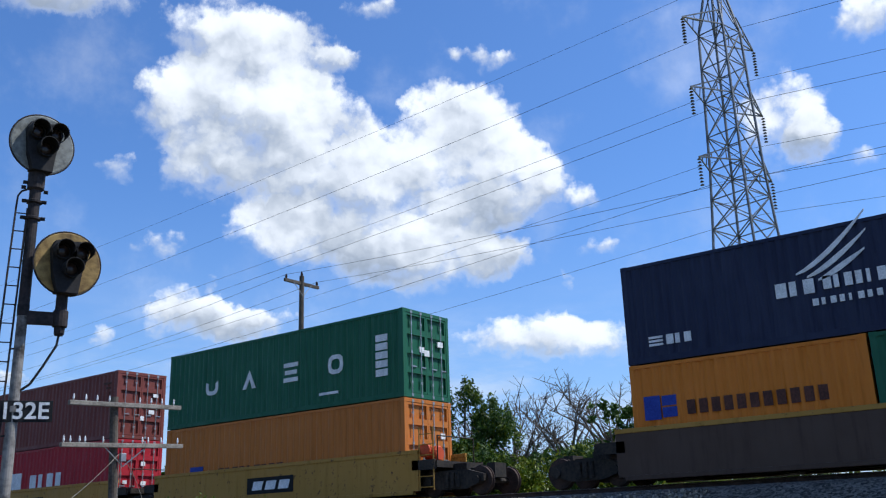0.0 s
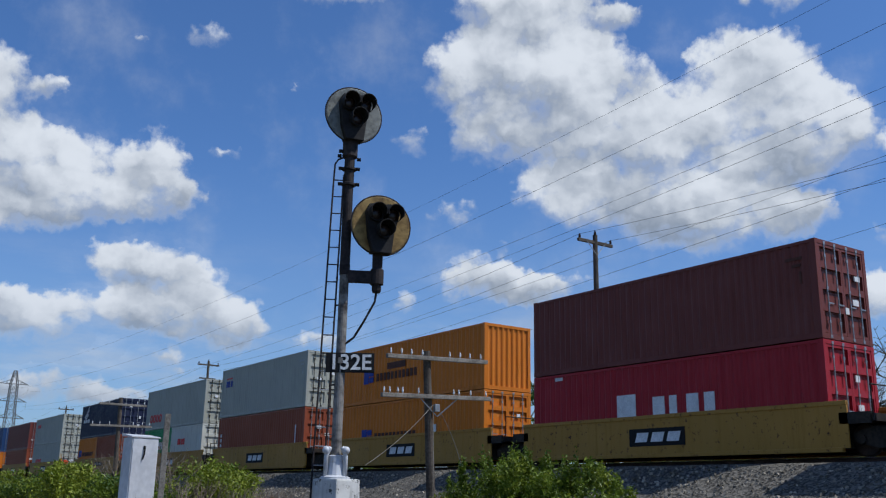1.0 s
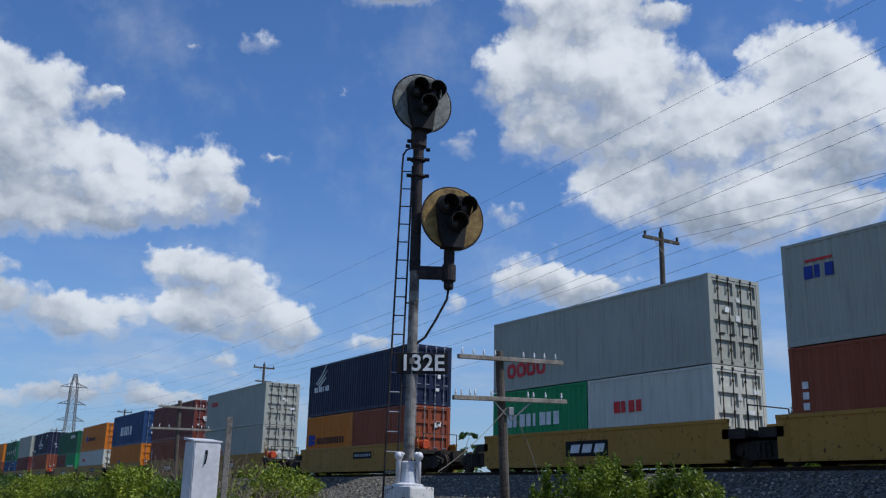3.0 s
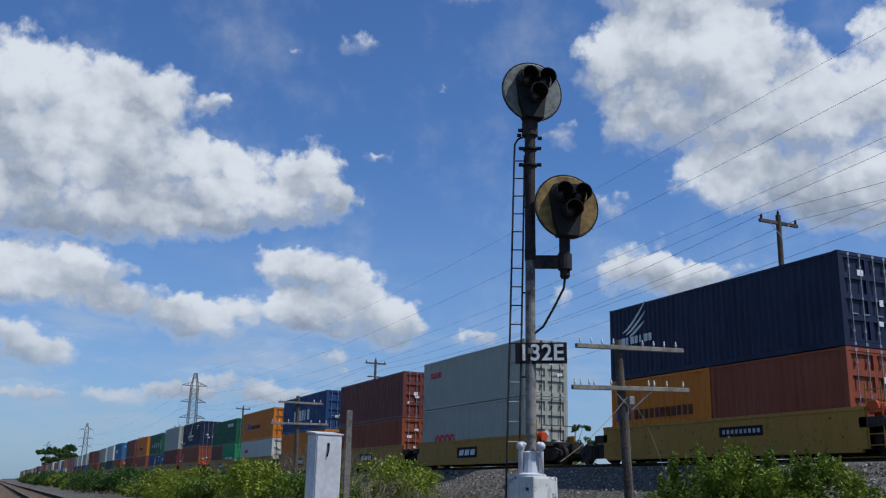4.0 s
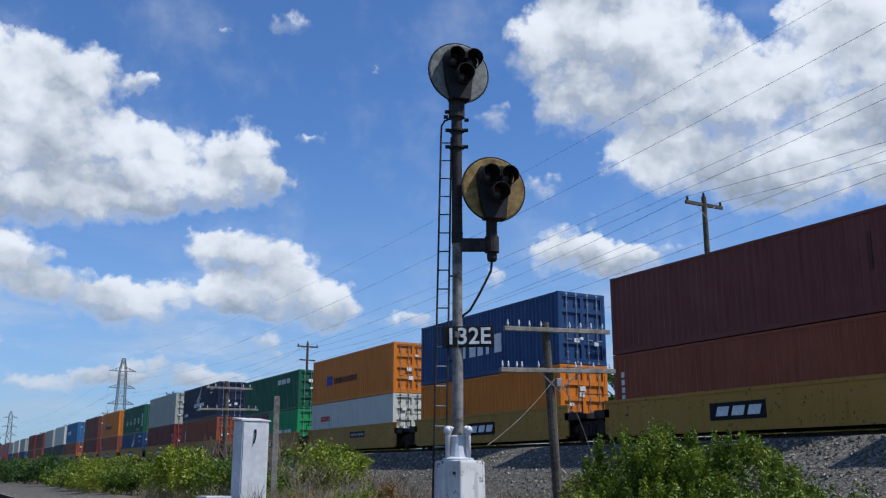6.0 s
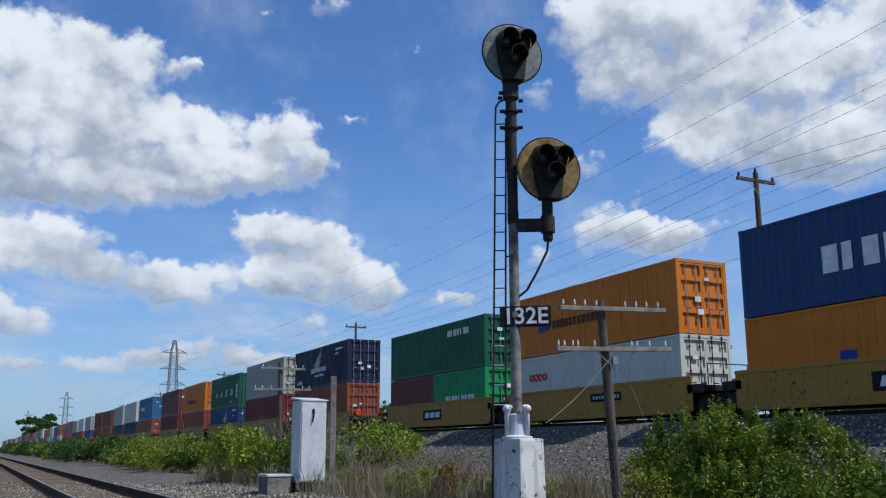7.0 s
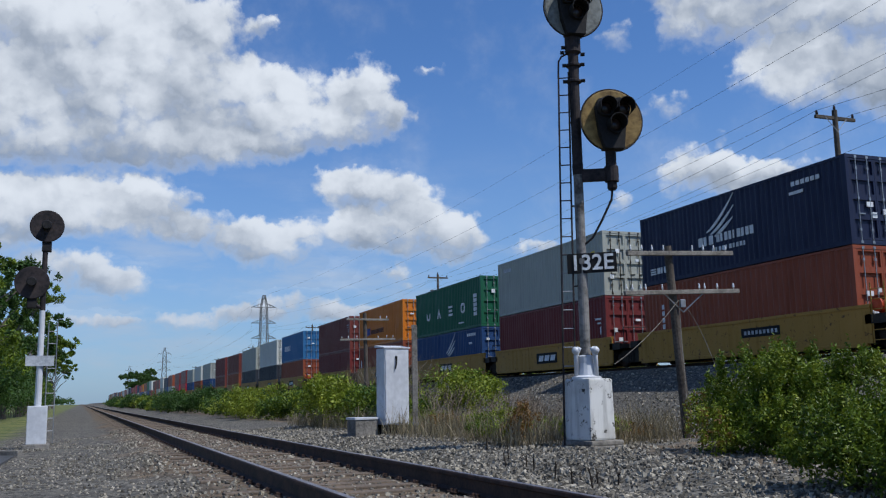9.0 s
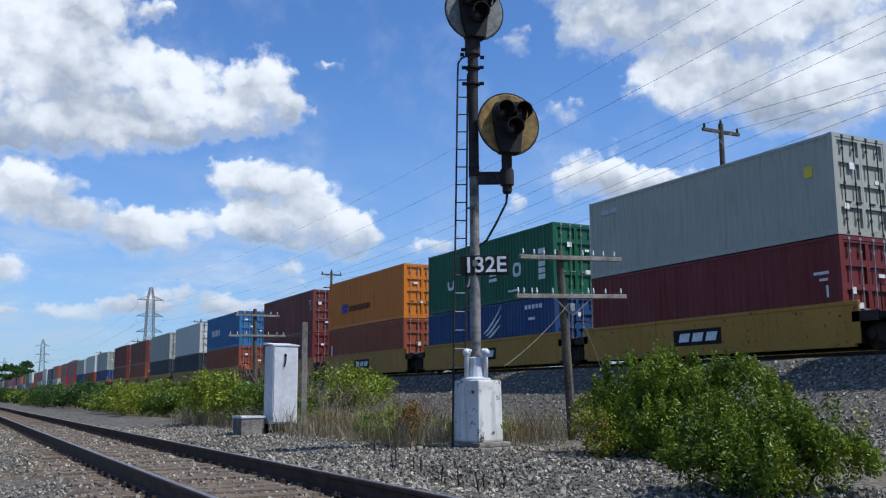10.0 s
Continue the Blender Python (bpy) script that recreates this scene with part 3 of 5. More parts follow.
def make_signal():
    s = thing("signal_mast", (6.71, 14.93, -0.24), "weathered signal mast with two round targets on a concrete pier", "railway signal")
    turn = -29
    d = pose(0, 0, 0, 0, 0, turn)
    bm = bmesh.new()
    box(bm, -0.322, 0.322, -0.322, 0.322, 0.13, 1.22)
    for v in bm.verts:
        if v.co.z > 1:
            v.co.x, v.co.y = v.co.x * 0.95, v.co.y * 0.95
    pier = part("pier", bm, CONCRETE, s, "chipped whitewashed concrete pier", bevel=0.04)
    pier.matrix_local = pose(0.03, 0, 0, 0, 0, 17)
    bm = bmesh.new()
    box(bm, -0.37, 0.42, -0.42, 0.37, 0.04, 0.13)
    box(bm, -0.43, 0.50, -0.50, 0.43, -0.12, 0.04)
    part("footing", bm, BARE_CONCRETE, s, "cracked bare concrete footing", bevel=0.03).matrix_local = pose(0.03, 0, 0, 0, 0, 14)
    bm = bmesh.new()
    lathe(bm, [(0.27, 1.2), (0.27, 1.25), (0.19, 1.28), (0.15, 1.5), (0.15, 1.62), (0.12, 1.64)], 16)
    part("base_casting", bm, SILVER, s, "silver-painted cast mast base", smooth=False)
    for sx in (-0.175, 0.175):
        bm = bmesh.new()
        pts = [d @ Vector((sx, -0.12, z)) for z in (1.22, 1.62)] + [d @ Vector((sx - 0.05 * (1 if sx > 0 else -1), -0.14, 1.74)), d @ Vector((sx * 0.6, -0.14, 1.78))]
        tube(bm, pts, 0.042, 8)
        bmesh.ops.create_uvsphere(bm, u_segments=10, v_segments=6, radius=0.075, matrix=Matrix.Translation(d @ Vector((sx, -0.13, 1.72))))
        part("cable_elbow", bm, SILVER, s, "bright bent conduit elbow", smooth=True)
    bm = bmesh.new()
    lathe(bm, [(0.096, 1.6), (0.096, 3.3), (0.108, 3.31), (0.108, 3.4), (0.091, 3.42), (0.088, 5.0)], 16)
    part("lower_mast", bm, MAST_PAINT, s, "flaking white lower mast")
    bm = bmesh.new()
    lathe(bm, [(0.098, 5.0), (0.105, 5.2), (0.098, 5.22), (0.094, 6.78), (0.14, 6.8), (0.14, 6.84), (0.1, 6.86), (0.1, 7.1), (0.14, 7.12), (0.14, 7.16), (0.1, 7.18), (0.1, 7.36), (0.15, 7.4), (0.15, 7.7)], 16)
    part("upper_mast", bm, MAST_DARK, s, "blackened upper mast with pipe flanges")
    make_signal_head(s, (0.0, -0.08, 8.26), -11, DISC_GREY, 0.57, "sooty grey round target")
    # lower head on its bracket
    r = d @ Vector((0.62, 0, 0))
    bm = bmesh.new()
    a, b = Vector((0, 0, 4.92)), Vector((r.x, r.y, 5.02))
    box(bm, 0.0, 0.72, -0.05, 0.05, 4.86, 5.1)
    part("bracket", bm, MAST_DARK, s, "rusty cast bracket arm", bevel=0.02).matrix_local = d
    bm = bmesh.new()
    lathe(bm, [(0.13, 4.84), (0.13, 5.12), (0.1, 5.16), (0.1, 5.5), (0.13, 5.52), (0.13, 5.6)], 14, Matrix.Translation((r.x, r.y, 0)))
    lathe(bm, [(0.07, 4.68), (0.09, 4.72), (0.09, 4.86)], 10, Matrix.Translation((r.x, r.y, 0)))
    part("head_post", bm, MAST_DARK, s)
    make_signal_head(s, (r.x, r.y - 0.08, 6.0), -13, DISC_RUST, 0.585, "yellowed rusty round target")
    bm = bmesh.new()
    pts = [Vector((r.x, r.y, 4.7)), Vector((r.x * 0.95, r.y, 4.5)), Vector((r.x * 0.62, r.y * 0.7, 4.1)), Vector((r.x * 0.35, r.y * 0.4, 3.8)), Vector((r.x * 0.1, r.y * 0.2, 3.68))]
    tube(bm, pts, 0.022, 6)
    part("cable", bm, HOOD, s, "drooping black cable")
    # ladder
    for low, high in ((-0.44, -0.29), (-0.20, -0.10)):
        bm = bmesh.new()
        pts = [d @ Vector((low, -0.05, 0.0 if low < -0.4 else 1.2)), d @ Vector((high, -0.05, 7.0))]
        if low < -0.4:
            pts += [d @ Vector((-0.28, -0.05, 7.22)), d @ Vector((-0.22, -0.05, 7.32)), d @ Vector((-0.1, -0.03, 7.38))]
        tube(bm, pts, 0.018, 6)
        part("ladder_rail", bm, MAST_DARK, s, "thin dark ladder rail")
    for i in range(17):
        z = 1.45 + i * 0.34
        k = z / 7.0
        bm = bmesh.new()
        bar(bm, d @ Vector((-0.44 + 0.15 * k, -0.05, z)), d @ Vector((-0.21 + 0.11 * k, -0.05, z)), 0.012, 5)
        part("rung", bm, GALVANISED if z < 3.2 else MAST_DARK, s)
    for z in (2.9, 4.4, 6.0):
        bm = bmesh.new()
        k = z / 7.0
        bar(bm, d @ Vector((-0.21 + 0.11 * k, -0.05, z)), d @ Vector((0, 0, z + 0.02)), 0.016, 5)
        part("ladder_bracket", bm, MAST_DARK, s)
    for x, z in ((-0.2, 7.4), (-0.18, 7.5), (0.18, 7.34), (-0.17, 7.14), (0.17, 7.14), (-0.17, 6.82), (0.17, 6.82)):
        bm = bmesh.new()
        bar(bm, d @ Vector((x - 0.04, -0.04, z)), d @ Vector((x + 0.04, -0.04, z)), 0.035, 6)
        part("flange_bolt", bm, HOOD, s)
    # number plate
    bm = bmesh.new()
    box(bm, -0.45, 0.45, -0.012, 0.012, -0.185, 0.185)
    plate = part("number_plate", bm, SIGN_BLACK, s, "black number plate with white characters 132E", bevel=0.006)
    plate.matrix_local = pose(0.12, -0.16, 3.32, 0, -1.0, turn)
    letters("132E", 0.40, WHITE_MARK, plate, pose(0, -0.02, -0.005, 90, 0, 0), label="white painted characters")


make_signal()


def make_far_signal():
    s = thing("far_signal_mast", (-2.78, 24.7, -0.33), "slim silver signal mast with two dark targets beside gravel", "railway signal")
    bm = bmesh.new()
    box(bm, -0.22, 0.22, -0.22, 0.22, 0.1, 1.0)
    part("base_case", bm, SILVER, s, "silver-painted steel base case", bevel=0.02)
    bm = bmesh.new()
    box(bm, -0.3, 0.3, -0.3, 0.3, -0.1, 0.1)
    part("footing", bm, BARE_CONCRETE, s, bevel=0.02)
    bm = bmesh.new()
    lathe(bm, [(0.08, 1.0), (0.065, 3.3)], 12)
    part("lower_mast", bm, SILVER, s, "silver-painted steel pipe")
    bm = bmesh.new()
    lathe(bm, [(0.066, 3.3), (0.06, 5.3)], 12)
    part("upper_mast", bm, MAST_DARK, s)
    for x, z in ((0.02, 5.38), (-0.26, 3.97)):
        bm = bmesh.new()
        face_disc(bm, Matrix.Translation((x, -0.1, z)) @ pose(0, 0, 0, 90, 0, 0), 0.4)
        disc = part("target_disc", bm, MAST_DARK, s, "dark round target seen from its face")
        bm = bmesh.new()
        lathe(bm, [(0.1, 0.0), (0.12, 0.22), (0.10, 0.25)], 14, Matrix.Translation((x, -0.1, z)) @ pose(0, 0, 0, 90, 0, 0))
        part("hood", bm, HOOD, disc)
        bm = bmesh.new()
        box(bm, x - 0.1, x + 0.12, -0.08, 0.14, z - 0.62, z - 0.34)
        part("lamp_case", bm, HOOD, s, bevel=0.02)
        bm = bmesh.new()
        bar(bm, (x, 0, z - 0.5), (0, 0, z - 0.62), 0.05)
        part("bracket", bm, MAST_DARK, s)
    bm = bmesh.new()
    box(bm, -0.32, 0.32, -0.1, -0.08, 1.95, 2.2)
    part("number_plate", bm, GREY_MARK, s, "weathered grey plate")
    for sx in (0.16, 0.36):
        bm = bmesh.new()
        bar(bm, (sx, 0.1, 0.1), (sx, 0.06, 3.0), 0.014, 5)
        part("ladder_rail", bm, GALVANISED, s)
    for i in range(9):
        bm = bmesh.new()
        bar(bm, (0.16, 0.09, 0.4 + 0.3 * i), (0.36, 0.09, 0.4 + 0.3 * i), 0.011, 5)
        part("rung", bm, GALVANISED, s)


make_far_signal()


def make_cabinet():
    c = thing("relay_cabinet", (5.85, 23.66, -0.27), "tall narrow silver-painted trackside relay cabinet on short legs", "cabinet", turn=9)
    bm = bmesh.new()
    box(bm, -0.36, 0.36, -0.24, 0.24, 0.28, 2.26)
    part("body", bm, SILVER, c, bevel=0.02)
    bm = bmesh.new()
    v = [bm.verts.new(p) for p in ((-0.39, -0.27, 2.26), (0.39, -0.27, 2.26), (0.39, 0.27, 2.30), (-0.39, 0.27, 2.30), (-0.39, -0.27, 2.29), (0.39, -0.27, 2.29), (0.39, 0.27, 2.36), (-0.39, 0.27, 2.36))]
    for f in ((3, 2, 1, 0), (4, 5, 6, 7), (0, 1, 5, 4), (1, 2, 6, 5), (2, 3, 7, 6), (3, 0, 4, 7)):
        bm.faces.new([v[i] for i in f])
    part("roof", bm, SILVER, c)
    bm = bmesh.new()
    box(bm, -0.33, 0.33, -0.262, -0.243, 0.32, 2.22)
    door = part("door", bm, SILVER, c, bevel=0.006)
    bm = bmesh.new()
    tube(bm, [(-0.02, -0.3, 2.02), (-0.03, -0.3, 1.86), (-0.06, -0.29, 1.72)], 0.018, 6)
    box(bm, -0.05, 0.0, -0.29, -0.262, 1.98, 2.06)
    part("handle", bm, HOOD, door, "dark latch handle")
    for z in (0.5, 1.25, 2.05):
        bm = bmesh.new()
        bar(bm, (-0.345, -0.268, z - 0.05), (-0.345, -0.268, z + 0.05), 0.02, 6)
        part("hinge", bm, SILVER, door)
    for x in (-0.3, 0.05, 0.3):
        for y in (-0.18, 0.18):
            bm = bmesh.new()
            box(bm, x - 0.04, x + 0.04, y - 0.03, y + 0.03, -0.12, 0.28)
            part("leg", bm, HOOD, c)
    j = thing("cable_box", (5.05, 23.75, -0.3), "low grey concrete cable box beside the cabinet", "cable box", turn=9)
    bm = bmesh.new()
    box(bm, -0.32, 0.32, -0.26, 0.26, -0.1, 0.46)
    part("body", bm, BARE_CONCRETE, j, bevel=0.015)
    bm = bmesh.new()
    box(bm, -0.34, 0.34, -0.28, 0.28, 0.46, 0.52)
    part("lid", bm, SILVER, j, "pale flat lid", bevel=0.01)
    p = thing("wooden_post", (6.42, 23.5, -0.3), "squared grey timber post behind the cabinet", "post", turn=-15)
    bm = bmesh.new()
    box(bm, -0.07, 0.07, -0.07, 0.07, -0.2, 2.92)
    part("post", bm, ARM_WOOD, p, bevel=0.012)
    bm = bmesh.new()
    box(bm, -0.085, 0.085, -0.085, 0.085, 0.28, 0.36)
    part("band", bm, GALVANISED, p)


make_cabinet()


def crossarm(parent, z, half, tilt, pins, y=-0.12, mat=None, r=0.021):
    m = pose(0, y, z, 0, tilt, 0)
    bm = bmesh.new()
    box(bm, -half, half, -0.045, 0.045, -0.045, 0.045)
    arm = part("crossarm", bm, mat or ARM_WOOD, parent, "grey weathered timber crossarm", bevel=0.01)
    arm.matrix_local = m
    for x in pins:
        bm = bmesh.new()
        bar(bm, (x, 0, 0.04), (x, 0, 0.10), 0.011, 5)
        lathe(bm, [(r * 0.8, 0.07), (r, 0.085), (r * 0.95, 0.115), (r * 0.6, 0.13), (r * 0.75, 0.145), (r * 0.4, 0.175)], 10, Matrix.Translation((x, 0, 0)))
        part("insulator", bm, CERAMIC, arm, "white glass insulator", smooth=True)
    return arm


def make_telegraph_pole(at, lean, height_m, name="telegraph_pole", full=True):
    p = thing(name, at, "short brown telegraph pole with two crossarms of white insulators", "telegraph pole", "telegraph poles")
    bm = bmesh.new()
    bar(bm, (-lean * 0.1, 0, -0.4), (lean, 0, height_m), 0.105, 12, 0.082)
    part("pole", bm, POLE_WOOD, p)
    if full:
        crossarm(p, height_m - 0.16, 1.32, -2.2, (-1.22, -0.95, -0.7, -0.42, 0.3, 0.58, 0.85, 1.15))
        crossarm(p, height_m - 0.98, 1.42, -2.2, (-1.36, -1.22, -1.02, -0.9, -0.5, 0.42, 0.56, 0.88, 1.3))
        bm = bmesh.new()
        for x in (-0.5, 0.5):
            bar(bm, (x, -0.12, height_m - 1.0), (0, -0.1, height_m - 1.4), 0.014, 4)
        part("brace", bm, GALVANISED, p)
        top = Vector((-0.1, -0.1, height_m - 1.15))
        for b, sag in (((-2.2, -0.9, height_m - 2.5), 0.09), ((-0.32, -0.5, 0.25), 0.0), ((0.62, -0.4, height_m - 2.9), -0.28)):
            bm = bmesh.new()
            b = Vector(b)
            tube(bm, [top.lerp(b, q / 8) - Vector((0, 0, 4 * sag * q / 8 * (1 - q / 8))) for q in range(9)], 0.006, 5)
            part("guy_wire", bm, GUY_WIRE, p, "slack pale guy wire")
        bm = bmesh.new()
        box(bm, -0.09, 0.03, -0.16, -0.08, height_m - 1.3, height_m - 1.14)
        part("terminal_box", bm, GALVANISED, p, "small grey box", bevel=0.01)
    else:
        crossarm(p, height_m - 0.3, 1.0, 0, (-0.9, -0.6, 0.6, 0.9))
        crossarm(p, height_m - 1.2, 1.3, -1, (-1.2, -0.9, -0.5, 0.5, 0.9, 1.2))
    return p


make_telegraph_pole((9.86, 16.4, -0.2), -0.24, 3.96)
make_telegraph_pole((10.2, 40.8, -0.2), -0.1, 4.75, full=False)


def make_utility_pole(at, h, i):
    p = thing("utility_pole", at, "tall slim timber utility pole with one crossarm behind the railway", "utility pole", "utility poles")
    bm = bmesh.new()
    bar(bm, (0, 0, -1.0), (0.0, 0, h), 0.17, 10, 0.11)
    part("pole", bm, POLE_WOOD, p)
    bm = bmesh.new()
    box(bm, -1.05, 1.05, -0.06, 0.06, h - 0.42, h - 0.28)
    arm = part("crossarm", bm, POLE_WOOD, p, bevel=0.012)
    for x in (-0.95, 0.0, 0.95):
        bm = bmesh.new()
        z = h - 0.28 if x else h
        lathe(bm, [(0.03, z), (0.06, z + 0.06), (0.05, z + 0.14), (0.03, z + 0.2)], 8, Matrix.Translation((x, 0, 0)))
        part("insulator", bm, DARK_GLASS, arm)
    bm = bmesh.new()
    for x in (-0.55, 0.55):
        bar(bm, (x, -0.05, h - 0.36), (0, -0.1, h - 0.95), 0.016, 4)
    part("brace", bm, GALVANISED, p)
    if i % 2 == 0:
        bm = bmesh.new()
        box(bm, -0.8, 0.8, -0.06, 0.06, h - 1.7, h - 1.58)
        part("lower_crossarm", bm, POLE_WOOD, p, bevel=0.012)


POLES = [(27.0, -26.0, 0.0), (27.0, 29.0, 0.2), (30.6, 85.3, 0.0), (31.0, 141.0, 0.0), (31.4, 197.0, 0.0), (31.8, 253.0, 0.0), (32.2, 309.0, 0.0)]
for i, (x, y, z) in enumerate(POLES):
    make_utility_pole((x, y, z), 12.0 if i != 2 else 12.7, i)


def span(name, a, b, sag, r, label, category="power line", steps=20):
    a, b = Vector(a), Vector(b)
    bm = bmesh.new()
    pts = []
    for i in range(steps + 1):
        k = i / steps
        p = a.lerp(b, k)
        p.z -= 4 * sag * k * (1 - k)
        pts.append(p)
    tube(bm, pts, r, 4)
    ob = new(name, mesh_of(name, bm, WIRE))
    tagged(ob, label, category, "overhead wires")


for (x0, y0, z0), (x1, y1, z1) in zip(POLES, POLES[1:]):
    for dx, dz in ((-0.95, 11.9), (0.95, 11.9)):
        span("overhead_wire", (x0 + dx, y0, z0 + dz), (x1 + dx, y1, z1 + dz), 0.9, 0.008, "thin sagging wire between utility poles")

# ---- transmission towers ----
ARMS = (19.2, 23.7, 28.4)


def make_tower(at, turn, fine=True, lift=0.0):
    w = thing("transmission_tower", at, "grey steel lattice transmission tower with three crossarms", "lattice tower", "transmission towers", turn=turn)
    levels = [(-1.0, 2.6), (6.0, 1.95), (11.3, 1.55), (15.5, 1.3), (19.2, 1.12), (21.4, 1.06), (23.7, 1.0), (26.0, 0.95), (28.4, 0.9), (32.0, 0.35)]
    levels = [(z + (lift if z > 0 else 0), h) for z, h in levels]
    tk = 0.08 if fine else 0.13
    for sx, sy in ((-1, -1), (1, -1), (1, 1), (-1, 1)):
        bm = bmesh.new()
        tube(bm, [(sx * h, sy * h, z) for z, h in levels], tk, 4)
        part("leg", bm, TOWER_STEEL, w, "steel angle leg")
    bars = []
    for (z0, h0), (z1, h1) in zip(levels, levels[1:]):
        sub = 2 if z1 <= 23 and fine else 1
        for n in range(sub):
            a, b = n / sub, (n + 1) / sub
            za, zb, ha, hb = z0 + (z1 - z0) * a, z0 + (z1 - z0) * b, h0 + (h1 - h0) * a, h0 + (h1 - h0) * b
            for c0, c1 in (((-1, -1), (1, -1)), ((1, -1), (1, 1)), ((1, 1), (-1, 1)), ((-1, 1), (-1, -1))):
                bars.append(((c0[0] * ha, c0[1] * ha, za), (c1[0] * hb, c1[1] * hb, zb)))
                bars.append(((c1[0] * ha, c1[1] * ha, za), (c0[0] * hb, c0[1] * hb, zb)))
                bars.append(((c0[0] * hb, c0[1] * hb, zb), (c1[0] * hb, c1[1] * hb, zb)))
    if fine:
        for a, b in bars:
            bm = bmesh.new()
            bar(bm, a, b, tk * 0.5, 4)
            part("brace", bm, TOWER_STEEL, w)
    else:
        bm = bmesh.new()
        for a, b in bars:
            bar(bm, a, b, tk * 0.5, 4)
        tagged(part("bracing", bm, TOWER_STEEL, w, "criss-cross lattice bracing"), kind="stuff")
    for z, h in zip([a + lift for a in ARMS], (1.12, 1.0, 0.9)):
        for s in (-1, 1):
            tip = (s * 3.7, 0, z)
            bm = bmesh.new()
            for y in (-h, h):
                bar(bm, (s * h, y, z), tip, tk * 0.6, 4)
                bar(bm, (s * h * 0.9, y * 0.9, z + 1.1), tip, tk * 0.6, 4)
                for k in (0.35, 0.7):
                    a = Vector((s * h, y, z)).lerp(Vector(tip), k)
                    b = Vector((s * h * 0.9, y * 0.9, z + 1.1)).lerp(Vector(tip), k)
                    bar(bm, a, b, tk * 0.4, 4)
            part("crossarm", bm, TOWER_STEEL, w)
            bm = bmesh.new()
            for i in range(9 if fine else 4):
                st = 0.2 if fine else 0.45
                lathe(bm, [(0.05, -0.1 - i * st), (0.13, -0.18 - i * st), (0.05, -0.2 - i * st)], 8, Matrix.Translation(tip))
            part("insulator_string", bm, DARK_GLASS, w, "dark hanging insulator string")
    return w


TOWERS = [((51.2, 16.8, 0.1), -14), ((48.0, 277.0, -0.3), 4), ((42.0, 557.0, -0.3), 2), ((36.0, 840.0, -0.3), 0), ((55.0, -240.0, 0.0), 0)]
LIFT = (2.0, 0.0, 0.0, 0.0, 2.0)
for i, (at, turn) in enumerate(TOWERS):
    make_tower(at, turn, i in (0, 4), LIFT[i])
order = [(*TOWERS[i][0][:2], TOWERS[i][0][2] + LIFT[i]) for i in (4, 0, 1, 2, 3)]
for a, b in zip(order, order[1:]):
    for z in ARMS:
        for s in (-3.7, 3.7):
            span("conductor", (a[0] + s, a[1], a[2] + z - 1.9), (b[0] + s, b[1], b[2] + z - 1.9), 5.0, 0.013, "long sagging transmission conductor", steps=40)
    span("earth_wire", (a[0], a[1], a[2] + 32.0), (b[0], b[1], b[2] + 32.0), 4.0, 0.011, "thin earth wire along the tower tops", steps=40)

# ---- train ----
CW = 2.44
CACHE = {}


def corrugated(bm, fixed, a0, a1, z0, z1, along, out, pitch=0.278, depth=0.036):
    """A wall with trapezoid corrugations. along: 'y' (wall at x=fixed) or 'x' (wall at y=fixed). out: sign of the outside."""
    n = max(1, int((a1 - a0) / pitch))
    p = (a1 - a0) / n
    pts = []
    for i in range(n):
        b = a0 + i * p
        pts += [(b, 0), (b + p * 0.26, 0), (b + p * 0.5, depth), (b + p * 0.76, depth)]
    pts.append((a1, 0))
    rows = []
    for z in (z0, z1):
        rows.append([bm.verts.new((fixed - out * d, c, z) if along == "y" else (c, fixed - out * d, z)) for c, d in pts])
    for i in range(len(pts) - 1):
        bm.faces.new((rows[0][i], rows[0][i + 1], rows[1][i + 1], rows[1][i]))


